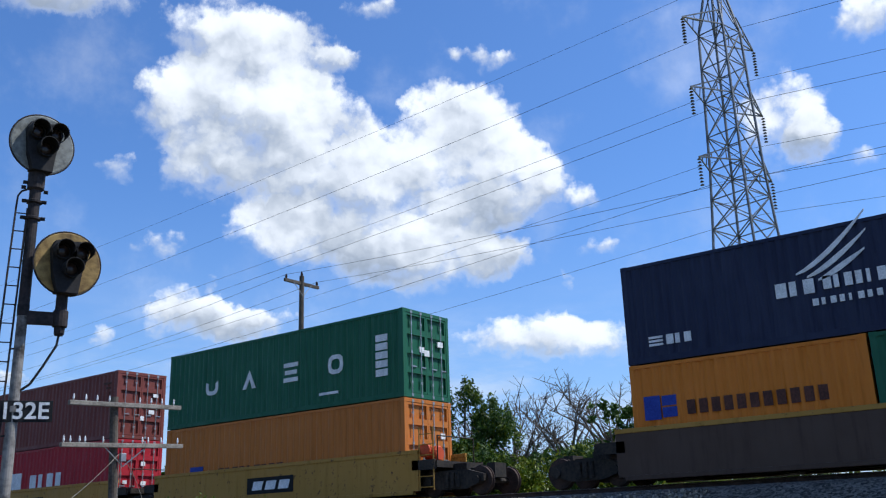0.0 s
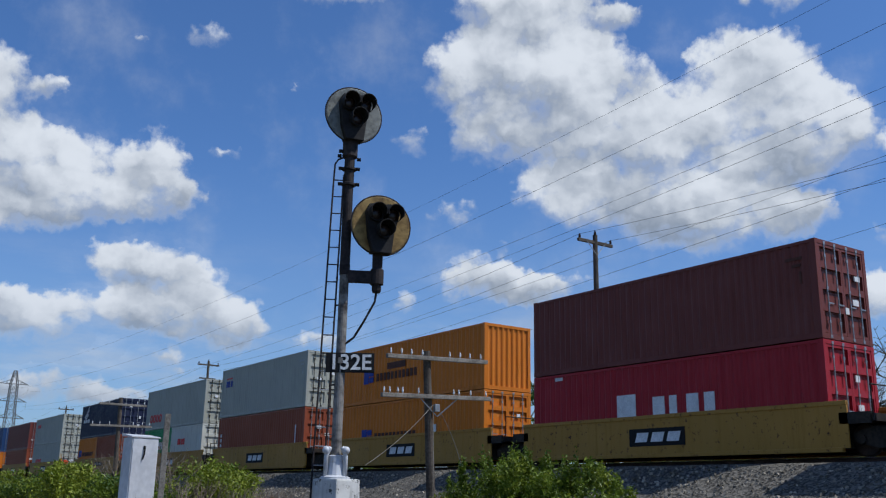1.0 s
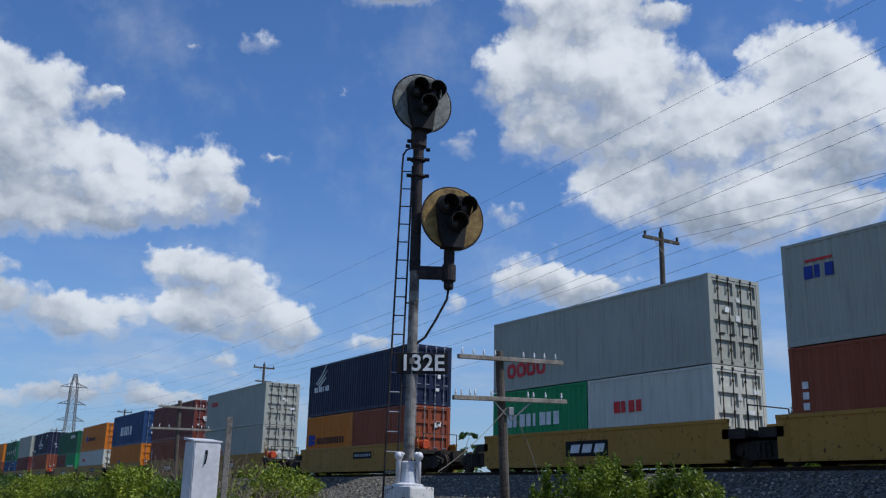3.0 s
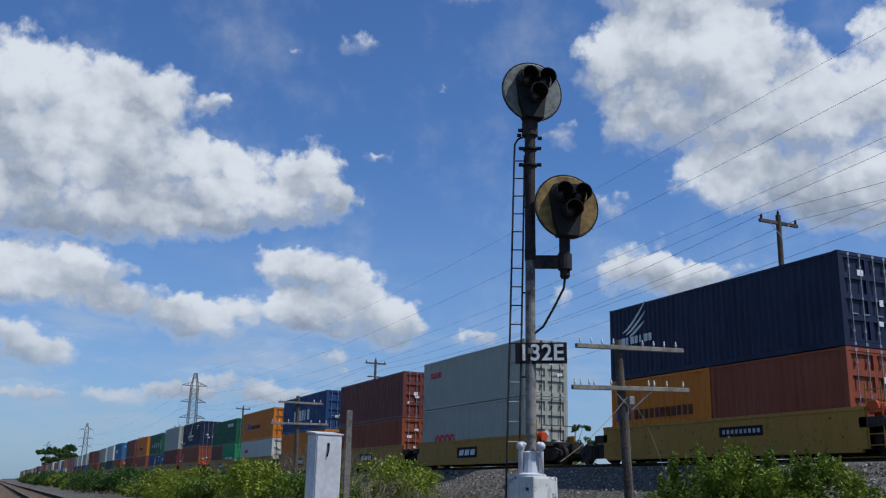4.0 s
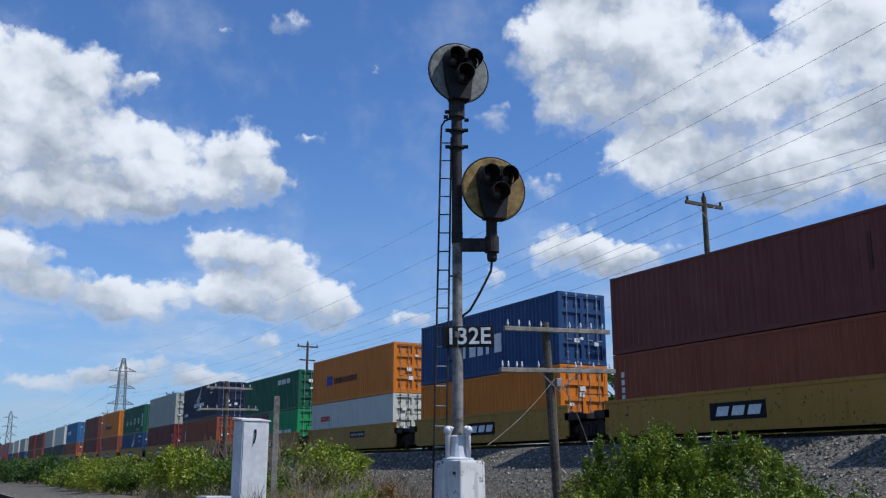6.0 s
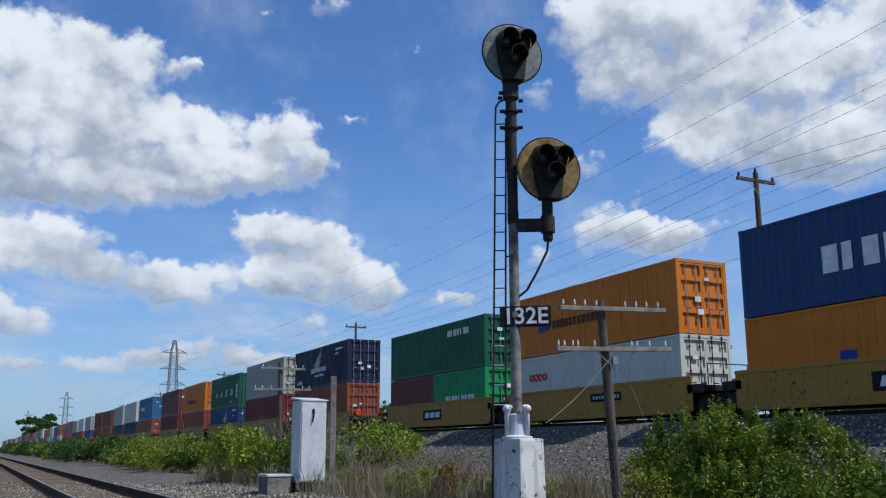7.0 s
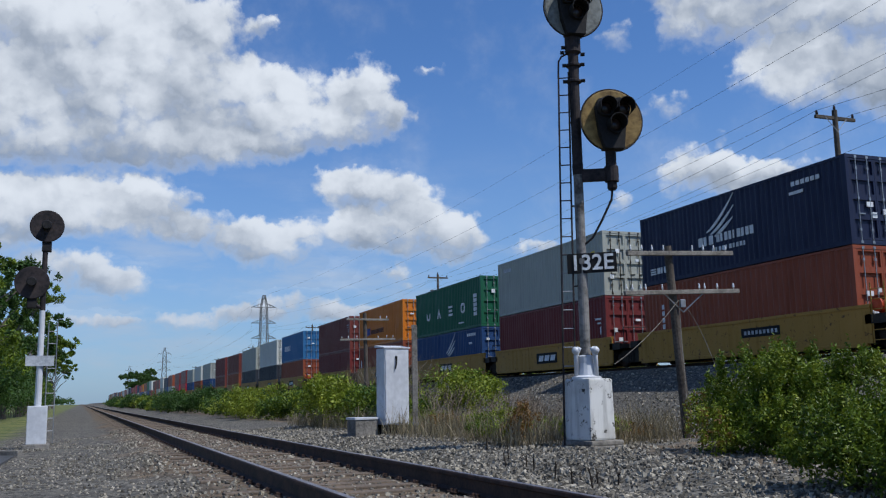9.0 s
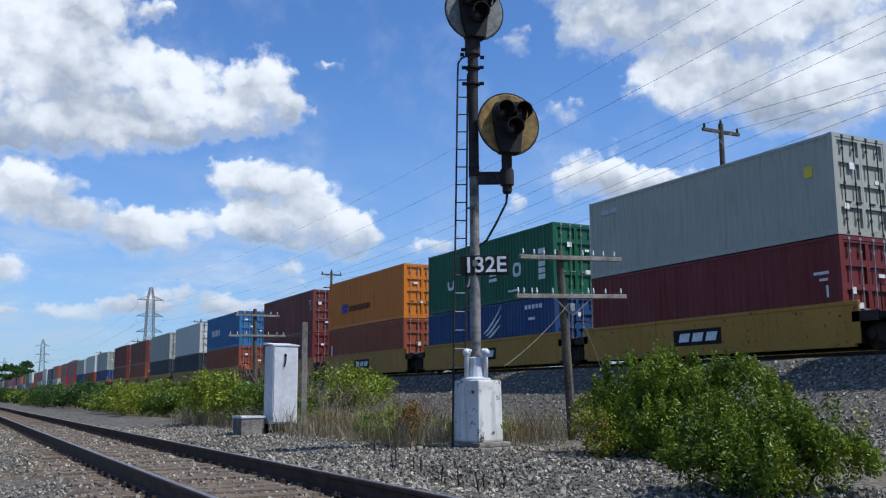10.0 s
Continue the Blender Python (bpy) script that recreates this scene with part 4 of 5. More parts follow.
def container_meshes(L, h, fine, front_wall):
    key = (round(L, 2), round(h, 2), fine, front_wall)
    if key in CACHE:
        return CACHE[key]
    out = {}

    def keep(name, *boxes):
        bm = bmesh.new()
        for q in boxes:
            box(bm, *q)
        out[name] = mesh_of(name, bm)

    if fine:
        bm = bmesh.new()
        corrugated(bm, 0.012, 0.14, L - 0.14, 0.15, h - 0.09, "y", -1)
        out["side_wall"] = mesh_of("side_wall", bm)
        bm = bmesh.new()
        corrugated(bm, 0.012, 0.14, CW - 0.14, 0.15, h - 0.1, "x", -1, 0.26, 0.05)
        out["end_wall"] = mesh_of("end_wall", bm)
        keep("corner_post", (0, 0.14, 0, 0.14, 0.1, h - 0.1))
        keep("bottom_rail", (0, 0.06, 0.14, L - 0.14, 0.0, 0.16))
        keep("top_rail", (0, 0.06, 0.14, L - 0.14, h - 0.1, h - 0.01))
        keep("end_sill", (0.14, CW - 0.14, 0, 0.1, 0.0, 0.15))
        keep("header", (0.14, CW - 0.14, 0, 0.1, h - 0.12, h))
        keep("roof", (0.05, CW - 0.05, 0.08, L - 0.05, h - 0.05, h - 0.02))
        keep("floor", (0.06, CW - 0.06, 0.1, L - 0.1, 0.12, 0.15))
    else:
        bm = bmesh.new()
        box(bm, 0, CW, 0, L, 0, h)
        out["body"] = mesh_of("body", bm, bevel=0.03)
    bm = bmesh.new()
    dw = (CW - 0.28) / 2 - 0.01
    box(bm, 0, dw, 0.075, 0.10, 0.16, h - 0.13)
    for x in (0.0, dw - 0.07):
        box(bm, x, x + 0.07, 0.012, 0.076, 0.16, h - 0.13)
    n = 4
    for i in range(n + 1):
        z = 0.16 + (h - 0.36) * i / n
        box(bm, 0.07, dw - 0.07, 0.012, 0.076, z, z + 0.075 if i in (0, n) else z + 0.2)
    door = mesh_of("door", bm)
    bm = bmesh.new()
    bar(bm, (0, 0, 0.06), (0, 0, h - 0.06), 0.022, 6)
    box(bm, -0.05, 0.05, -0.02, 0.03, 0.03, 0.12)
    box(bm, -0.05, 0.05, -0.02, 0.03, h - 0.12, h - 0.03)
    box(bm, -0.04, 0.22, -0.03, 0.0, 1.0, 1.04)
    for z in (0.45, h * 0.5, h - 0.5):
        box(bm, -0.04, 0.04, -0.015, 0.03, z, z + 0.08)
    lock = mesh_of("lock_bar", bm)
    bm = bmesh.new()
    box(bm, -0.004, 0.17, -0.004, 0.17, -0.002, 0.12)
    cast = mesh_of("corner_casting", bm)
    CACHE[key] = (out, door, lock, cast, dw)
    return CACHE[key]


def strip(bm, one, other):
    """A thin painted band between two lines of (along, height) points."""
    rows = [[bm.verts.new((x, y, z)) for y, z in line] for x in (-0.006, 0.012) for line in (one, other)]
    a, b, c, d = rows
    for i in range(len(a) - 1):
        j = i + 1
        for p, q in ((a, b), (b, d), (d, c), (c, a)):
            bm.faces.new((p[i], p[j], q[j], q[i]))
    for i in (0, -1):
        bm.faces.new((a[i], b[i], d[i], c[i]))


def ring(mat, y, z, w, h, t, sides=10, turns=1.0, start=0.0):
    """A round-cornered open or closed loop of paint in a box w by h."""
    a = [start + 2 * math.pi * turns * i / sides for i in range(sides + 1)]
    sq = lambda v: math.copysign(abs(v) ** 0.7, v)
    line = lambda k: [(y + w / 2 + (w / 2 - k) * sq(math.cos(q)), z + h / 2 + (h / 2 - k) * sq(math.sin(q))) for q in a]
    return (mat, line(0.0), line(t))


def marks(parent, rects, side="x"):
    """Flat painted shapes on the near side: (material, start along the side, height, length, tall)."""
    for mat, *r in rects:
        bm = bmesh.new()
        if len(r) == 4:
            y, z, ly, lz = r
            box(bm, -0.006, 0.012, y, y + ly, z, z + lz)
        else:
            strip(bm, *r)
        part("marking", bm, mat, parent)


def blocks(mat, start, z, count, w, h, gap, L):
    """A row of plain upright blocks of uneven width, read towards the near end."""
    wide = (1.0, 0.62, 0.95, 0.8, 0.45, 1.0, 0.75, 0.9)
    return [(mat, L - start - i * (w + gap) - w * wide[i % 8], z, w * wide[i % 8], h) for i in range(count)]


def wing(mat, start, z, s, L):
    """A feathered wing: three tapering sweeps, rising towards the near end."""
    r = []
    for f, (reach, rise) in enumerate(((1.55, 1.12), (1.3, 0.8), (1.0, 0.5))):
        one, other = [], []
        for i in range(9):
            q = i / 8
            y = L - start - s * (0.22 * f + reach * q)
            zz = z + s * (rise * q ** 1.6 - 0.10 * f)
            t = s * (0.035 + 0.10 * math.sin(math.pi * min(1.0, q * 1.05)) ** 0.8)
            one.append((y, zz)), other.append((y, zz + t))
        r.append((mat, one, other))
    return r


LABELS = {"maroon": "dark maroon", "red": "bright red", "deep_red": "deep red", "rust": "rust-red", "orange": "orange", "tan": "faded orange", "green": "dark green", "bright_green": "bright green",
          "navy": "navy blue", "blue": "blue", "sky_blue": "light blue", "grey": "pale grey", "white": "dirty white", "dark": "blackish"}


def make_container(color, y, z, L, h, fine, front_wall=False, rects=(), where="on a well wagon", door_color=None):
    c = thing("shipping_container", (TRAIN_X + 0.06, y, z), f"{LABELS[color]} corrugated steel shipping container {where}", "container", "containers on the train")
    out, door, lock, cast, dw = container_meshes(L, h, fine, front_wall)
    mat = PAINT[color]
    back = pose(CW, L, 0, 0, 0, 180)
    if fine:
        for name in ("side_wall", "bottom_rail", "top_rail", "end_sill", "header"):
            part(name, out[name], mat, c)
            part(name, out[name], mat, c).matrix_local = back
        part("end_wall", out["end_wall"], mat, c).matrix_local = back
        if front_wall:
            part("end_wall", out["end_wall"], mat, c)
        part("roof", out["roof"], mat, c)
        part("floor", out["floor"], mat, c)
        for x in (0, CW - 0.14):
            for yy in (0, L - 0.14):
                part("corner_post", out["corner_post"], mat, c).location = (x, yy, 0)
    else:
        part("body", out["body"], mat, c)
    if fine and not front_wall:
        for i in range(2):
            part("door", door, mat, c).location = (0.14 + 0.005 + i * (dw + 0.01), 0, 0)
            for j in (0.28, 0.74):
                part("lock_bar", lock, GALVANISED if color not in ("grey", "white") else BLACK_STEEL, c, "galvanised locking bar").location = (0.14 + i * (dw + 0.01) + dw * j, 0.01, 0)
        rng = random.Random(int(y * 7 + z))
        # three small white rectangles at random places on the door end
        for _ in range(3):
            bm = bmesh.new()
            bx, bz = rng.uniform(0.3, 1.9), rng.uniform(0.7, h - 0.7)
            box(bm, bx, bx + rng.uniform(0.15, 0.3), -0.006, 0.03, bz, bz + rng.uniform(0.1, 0.22))
            part("door_marking", bm, WHITE_MARK, c, "small white rectangle on the door end")
    if fine:
        for x in (0, CW - 0.166):
            for yy in (0, L - 0.166):
                for zz in (0, h - 0.118):
                    part("corner_casting", cast, mat, c).location = (x, yy, zz)
    if rects:
        marks(c, rects)
    MOVING.append((c, y))
    return c


def wagon_meshes():
    L = 12.19
    out = {}
    bm = bmesh.new()
    x = 0.0
    box(bm, x, x + 0.05, -0.55, L + 0.55, 0.10, 1.3)
    out["side_sill"] = mesh_of("side_sill", bm)
    bm = bmesh.new()
    box(bm, x - 0.03, x + 0.09, -0.55, L + 0.55, 1.22, 1.34)
    out["top_chord"] = mesh_of("top_chord", bm, bevel=0.012)
    bm = bmesh.new()
    box(bm, x - 0.02, x + 0.12, -0.35, L + 0.35, 0.0, 0.12)
    out["bottom_chord"] = mesh_of("bottom_chord", bm, bevel=0.012)
    bm = bmesh.new()
    for i in range(5):
        y = 0.4 + i * (L - 1.2) / 4
        box(bm, 0.1, 2.46, y, y + 0.4, 0.0, 0.1)
    box(bm, 1.0, 1.5, -0.4, L + 0.4, 0.02, 0.1)
    out["floor"] = mesh_of("floor", bm)
    bm = bmesh.new()
    box(bm, 0.06, 2.5, -1.25, -0.2, 0.78, 0.98)
    box(bm, 0.06, 2.5, -0.35, -0.2, 0.1, 0.9)
    box(bm, 0.9, 1.66, -1.75, -0.3, 0.45, 0.9)
    box(bm, 0.0, 0.09, -1.2, -0.3, 0.72, 1.02)
    box(bm, 2.47, 2.56, -1.2, -0.3, 0.72, 1.02)
    out["end_platform"] = mesh_of("end_platform", bm)
    bm = bmesh.new()
    lathe(bm, [(0.05, -0.07), (0.42, -0.07), (0.45, -0.05), (0.45, -0.02), (0.42, -0.01), (0.41, 0.06), (0.3, 0.07), (0.12, 0.05), (0.1, 0.09), (0.05, 0.09)], 22, pose(0, 0, 0, 0, -90, 0))
    out["wheel"] = mesh_of("wheel", bm)
    bm = bmesh.new()
    prof = [(-1.15, 0.42), (-1.15, 0.62), (-0.55, 0.78), (0.55, 0.78), (1.15, 0.62), (1.15, 0.42), (0.5, 0.22), (-0.5, 0.22)]
    f, b = ([bm.verts.new((xx, yy, zz)) for yy, zz in prof] for xx in (0.0, 0.14))
    bm.faces.new(f), bm.faces.new(b[::-1])
    for i in range(8):
        bm.faces.new((f[i], b[i], b[(i + 1) % 8], f[(i + 1) % 8]))
    for yy in (-0.9, 0.9):
        bar(bm, (-0.08, yy, 0.45), (0.2, yy, 0.45), 0.13, 10)
    for yy in (-0.2, 0.0, 0.2):
        bar(bm, (0.0, yy, 0.28), (0.0, yy, 0.72), 0.08, 8)
    out["side_frame"] = mesh_of("side_frame", bm)
    bm = bmesh.new()
    box(bm, 0.2, 1.86, -0.2, 0.2, 0.45, 0.75)
    for yy in (-0.9, 0.9):
        bar(bm, (0.2, yy, 0.45), (1.86, yy, 0.45), 0.075, 8)
    out["bolster"] = mesh_of("bolster", bm)
    bm = bmesh.new()
    box(bm, -0.016, 0.0, 0, 2.35, 0, 0.56)
    out["plaque"] = mesh_of("plaque", bm)
    bm = bmesh.new()
    box(bm, -0.026, -0.014, 0, 0.50, 0.13, 0.43)
    for v in bm.verts:
        v.co.y -= 0.35 * (v.co.z - 0.13)
    out["plaque_bars"] = mesh_of("plaque_bars", bm)
    bm = bmesh.new()
    box(bm, -0.016, 0.0, 0, 2.1, 0, 0.34)
    out["number_panel"] = mesh_of("number_panel", bm)
    bm = bmesh.new()
    for i in range(9):
        box(bm, -0.024, -0.014, 0.12 + i * 0.21, 0.24 + i * 0.21, 0.10, 0.24)
    out["number_bars"] = mesh_of("number_bars", bm)
    bm = bmesh.new()
    for yy in (-1.15, -0.6):
        bar(bm, (0.02, yy, 0.1), (0.02, yy, 2.0), 0.022, 5)
    for i in range(6):
        bar(bm, (0.02, -1.15, 0.2 + 0.32 * i), (0.02, -0.6, 0.2 + 0.32 * i), 0.016, 5)
    out["ladder"] = mesh_of("ladder", bm)
    bm = bmesh.new()
    bar(bm, (0.3, -1.1, 1.0), (0.3, -1.1, 1.75), 0.022, 5)
    bar(bm, (0.3, -1.1, 1.75), (2.2, -1.1, 1.75), 0.022, 5)
    bar(bm, (2.2, -1.1, 1.75), (2.2, -1.1, 1.0), 0.022, 5)
    out["hand_rail"] = mesh_of("hand_rail", bm)
    bm = bmesh.new()
    lathe(bm, [(0.2, -0.25), (0.24, -0.2), (0.24, 0.2), (0.2, 0.25)], 14, Matrix.Translation((0.5, -0.8, 1.22)) @ pose(0, 0, 0, 90, 0, 0))
    lathe(bm, [(0.1, 0), (0.22, 0.02), (0.22, 0.1), (0.1, 0.14)], 14, Matrix.Translation((0.18, -0.75, 1.3)) @ pose(0, 0, 0, 0, -90, 0))
    out["brake_gear"] = mesh_of("brake_gear", bm)
    bm = bmesh.new()
    box(bm, 1.1, 1.46, -2.6, -1.6, 0.5, 0.75)
    box(bm, 0.98, 1.58, -2.75, -2.45, 0.42, 0.85)
    out["coupler"] = mesh_of("coupler", bm)
    return out


WM = wagon_meshes()
SILL_Z = 2.02  # bottom of the well sills; the rail head is at 1.9


def make_bogie(wagon, y, fine=True):
    b = part("bogie", WM["bolster"], BLACK_STEEL, wagon, "black two-axle truck")
    b.location = (0.29, y, -0.12)
    if fine:
        for x in (0.05, 1.9):
            part("side_frame", WM["side_frame"], BLACK_STEEL, b).location = (x, 0, 0)
        for x in (0.3, 1.72):
            for yy in (-0.9, 0.9):
                part("wheel", WM["wheel"], RUST_STEEL, b).location = (x, yy, 0.45)


def make_wagon(y, fine, lead, tail, plaque, paint=None):
    """lead: this unit is the first of its set (its near end is free); tail: the last."""
    w = thing("well_wagon", (TRAIN_X, y, SILL_Z), "yellow double-stack well wagon with worn side sills and black trucks" if paint is None else "dark brown well wagon with sooty sides and black trucks", "railway wagon", "wagons of the train")
    for x, flip in ((0.0, 0), (2.56, 180)):
        s = part("side_sill", WM["side_sill"], paint or YELLOW, w, "scuffed side sill")
        at = pose(x, 0 if not flip else 12.19, 0, 0, 0, flip)
        s.matrix_local = at
        part("top_chord", WM["top_chord"], YELLOW, w).matrix_local = at
        part("bottom_chord", WM["bottom_chord"], paint or YELLOW, w).matrix_local = at
    part("floor", WM["floor"], BLACK_STEEL, w)
    part("end_platform", WM["end_platform"], BLACK_STEEL, w, "sooty end platform")
    e = part("end_platform", WM["end_platform"], BLACK_STEEL, w, "sooty end platform")
    e.matrix_local = pose(2.56, 12.19, 0, 0, 0, 180)
    make_bogie(w, -1.62, fine)
    if tail:
        make_bogie(w, 13.9, fine)
    if fine:
        part("hand_rail", WM["hand_rail"], BLACK_STEEL, w)
        if lead:
            part("ladder", WM["ladder"], YELLOW, w)
            part("brake_gear", WM["brake_gear"], BRAKE_RED, w, "orange-red brake cylinder and hand wheel")
            part("coupler", WM["coupler"], BLACK_STEEL, w)
        if tail:
            c = part("coupler", WM["coupler"], BLACK_STEEL, w)
            c.matrix_local = pose(2.56, 12.19, 0, 0, 0, 180)
        if plaque == 1:
            p = part("plaque", WM["plaque"], SIGN_BLACK, w, "black plaque with white block shapes")
            p.location = (0.0, 4.95, 0.36)
            for yy in (0.25, 0.92, 1.59):
                part("plaque_bar", WM["plaque_bars"], WHITE_MARK, p).location = (0, yy, 0)
        else:
            p = part("number_panel", WM["number_panel"], SIGN_BLACK, w, "dark panel with pale bars")
            p.location = (0.0, 3.6, 0.66)
            part("number_bars", WM["number_bars"], GREY_MARK, p)
    MOVING.append((w, y))


FULL, HALF = 12.19, 6.06
W_, B_, R_, D_, G_, Y_ = WHITE_MARK, BLUE_MARK, RED_MARK, DARK_MARK, GREY_MARK, YELLOW_MARK


def big_four(L):
    """Four large pale letter-like shapes and an upright panel."""
    r = []
    h, w, t = 0.68, 0.72, 0.15
    a, b, c, d = (L - q - w for q in (2.27, 4.4, 6.6, 8.8))
    r.append(ring(W_, a, 1.08, w, h, t, 10, 0.62, math.pi * 0.88))
    r.append((W_, [(b, 1.08), (b + w / 2, 1.08 + h), (b + w, 1.08)], [(b + t * 1.3, 1.08), (b + w / 2, 1.08 + h - t * 2), (b + w - t * 1.3, 1.08)]))
    r += [(W_, c, 1.08, w, t), (W_, c + 0.06, 1.08 + h / 2 - t / 2, w - 0.12, t), (W_, c, 1.08 + h - t, w, t)]
    r.append(ring(W_, d, 1.08, w, h, t, 10))
    r += [(W_, 0.68, 0.75 + 0.29 * i, 0.52, 0.23) for i in range(5)]
    r += [(W_, 2.9, 0.42, 0.9, 0.09)]
    return r


def row_and_wing(L):
    return wing(W_, 4.7, 1.62, 1.15, L) + blocks(W_, 4.15, 1.12, 3, 0.27, 0.36, 0.07, L) + blocks(W_, 5.3, 1.16, 9, 0.19, 0.32, 0.06, L) + blocks(W_, 5.0, 0.8, 10, 0.14, 0.17, 0.07, L) + \
        [(W_, L - 1.05, 0.42 + 0.1 * i, 0.4, 0.06) for i in range(3)] + blocks(W_, 1.15, 0.42, 3, 0.2, 0.26, 0.05, L) + \
        [(W_, 1.2 + 0.24 * i, 2.45, 0.17, 0.16) for i in range(6)] + [(W_, 2.0, 2.15, 0.7, 0.11)]


def square_and_row(L, mat=None, at=2.4, z=0.95):
    return [(B_, L - at - 0.5, z, 0.46, 0.62), (B_, L - at - 0.95, z + 0.04, 0.4, 0.26), (B_, L - at - 0.95, z + 0.34, 0.4, 0.26)] + \
        [(mat or D_, L - at - 1.45 - 0.33 * i, z + 0.06, 0.22, 0.36) for i in range(11)]


def ring_row(mat, L, start, z, s):
    """Four round loops in a row."""
    return [ring(mat, L - start - (i + 1) * s - i * s * 0.1, z, s, s, s * 0.24) for i in range(4)]


def small_row(mat, L, start=1.2, z=1.9, n=4, w=0.3, h=0.5):
    return blocks(mat, start, z, n, w, h, 0.08, L)


def corner_codes(mat, h):
    return [(mat, 0.45, h - 0.5, 0.55, 0.09), (mat, 0.5, h - 0.7, 0.3, 0.08), (mat, 0.5, h - 1.2, 0.07, 0.36)]


# near end of each wagon at the start, top of the stack, top of the lower tier, upper colour, lower colours
CONSIST = [
    (-42.0, 8.0, 5.05, "green", "rust"), (-22.0, 8.0, 5.05, "maroon", "orange"),
    (-1.7, 7.75, 5.0, "navy", "green+orange"), (18.4, 8.0, 5.06, "green", "tan"), (34.2, 7.95, 5.08, "maroon", "red"), (49.5, 7.66, 4.92, "orange", "orange"),
    (65.5, 8.34, 5.25, "grey", "rust"), (80.6, 8.1, 5.12, "grey", "white+bright_green"), (100.1, 8.22, 5.2, "navy", "rust+orange"), (119.5, 8.03, 5.22, "grey", "grey"),
    (134.9, 7.98, 5.02, "maroon", "rust"), (150.5, 8.1, 5.06, "blue", "orange"), (166.0, 7.8, 4.95, "orange", "white"), (180.9, 7.62, 4.9, "green", "bright_green+maroon"),
    (200.8, 8.4, 5.35, "navy", "rust"), (216.3, 8.52, 5.36, "grey", "deep_red"), (231.2, 8.24, 5.02, "green", "blue"), (246.6, 8.35, 5.12, "orange", "rust"),
    (262.1, 8.38, 5.2, "maroon", "deep_red"), (281.8, 8.42, 5.2, "sky_blue", "rust"), (297.2, 8.4, 5.2, "white", "dark"), (312.6, 8.3, 5.1, "grey", "dark"),
    (328.0, 8.2, 5.1, "maroon", "rust"), (343.4, 8.3, 5.1, "deep_red", "maroon"),
]
BIG_GAP_BEFORE = {2, 3, 8, 9, 14, 19}


def build_train():
    rng = random.Random(11)
    y, i = 343.4, len(CONSIST)
    rows = list(CONSIST)
    names = ["maroon", "red", "deep_red", "rust", "orange", "green", "navy", "blue", "grey", "white", "grey", "rust"]
    gaps = set(BIG_GAP_BEFORE)
    while y < 1050:
        if (i - 19) % 5 == 0:
            y += 19.7
            gaps.add(i)
        else:
            y += 15.4
        rows.append((y, rng.uniform(7.8, 8.5), 5.1, rng.choice(names), rng.choice(names)))
        i += 1
    marks_for = {
        2: (row_and_wing, None), 3: (big_four, lambda L: [(B_, L - 2.3, 0.6, 0.75, 0.8)] + blocks(D_, 3.2, 0.85, 9, 0.3, 0.42, 0.09, L)),
        4: (lambda L: corner_codes(DARK_MARK, 2.8), lambda L: blocks(W_, 4.3, 1.2, 1, 0.85, 0.75, 0.2, L) + blocks(W_, 5.9, 1.2, 4, 0.5, 0.6, 0.2, L) + [(W_, 10.6, 2.7, 0.4, 0.12)]),
        5: (lambda L: square_and_row(L) + [(D_, 6.0, 1.5, 1.6, 0.3)], lambda L: square_and_row(L) + [(W_, 3.4, 1.0, 0.35, 0.55)]),
        6: (lambda L: blocks(B_, 0.75, 1.9, 3, 0.28, 0.38, 0.07, L) + [(R_, L - 1.7, 2.4, 0.9, 0.07)] + corner_codes(G_, 3.0), lambda L: [(W_, L - 0.6, 0.7 + 0.3 * i, 0.2, 0.2) for i in range(5)] + [(W_, 1.0, 1.2, 0.1, 1.0)]),
        7: (lambda L: ring_row(R_, L, 1.0, 0.5, 0.6), lambda L: small_row(R_, L, 1.6, 1.6, 4, 0.3, 0.4)),
        8: (lambda L: wing(W_, 0.9, 1.9, 1.0, L) + blocks(W_, 0.8, 1.4, 7, 0.24, 0.3, 0.06, L), lambda L: square_and_row(L)),
        9: (lambda L: ring_row(R_, L, 1.0, 1.78, 0.34), lambda L: ring_row(R_, L, 1.8, 1.0, 0.6)),
        10: (lambda L: [(D_, 0.8, 1.2, 0.12, 1.1)], lambda L: [(W_, L - 0.6, 0.9 + 0.28 * i, 0.16, 0.2) for i in range(5)]),
        11: (lambda L: blocks(W_, 3.45, 0.95, 6, 0.58, 0.85, 0.17, L), lambda L: [(B_, L - 4.4, 0.9, 0.6, 0.6)]),
        12: (lambda L: square_and_row(L, None, 2.4, 1.05), lambda L: ring_row(R_, L, 1.6, 1.68, 0.34)),
        13: (lambda L: blocks(W_, 7.9, 1.9, 7, 0.3, 0.34, 0.08, L), lambda L: small_row(W_, L, 1.2, 0.9, 9, 0.32, 0.45)),
        14: (row_and_wing, lambda L: [(W_, L - 1.5, 0.7 + 0.28 * i, 0.16, 0.2) for i in range(6)]),
        15: (lambda L: [(G_, L - 1.8, 2.5, 1.0, 0.2), (Y_, 0.8, 1.9, 0.3, 0.35)], lambda L: corner_codes(W_, 2.6)),
        16: (big_four, lambda L: wing(W_, 6.0, 1.5, 1.1, L) + [(W_, 1.0 + 0.3 * i, 2.4, 0.2, 0.18) for i in range(5)] + [(W_, 1.6, 1.9, 0.5, 0.12)]),
        17: (square_and_row, lambda L: [(W_, L - 0.7, 1.0, 0.2, 0.9)]),
        18: (lambda L: corner_codes(G_, 2.8), None), 19: (lambda L: blocks(W_, 2.0, 1.3, 5, 0.5, 0.6, 0.2, L), None),
    }
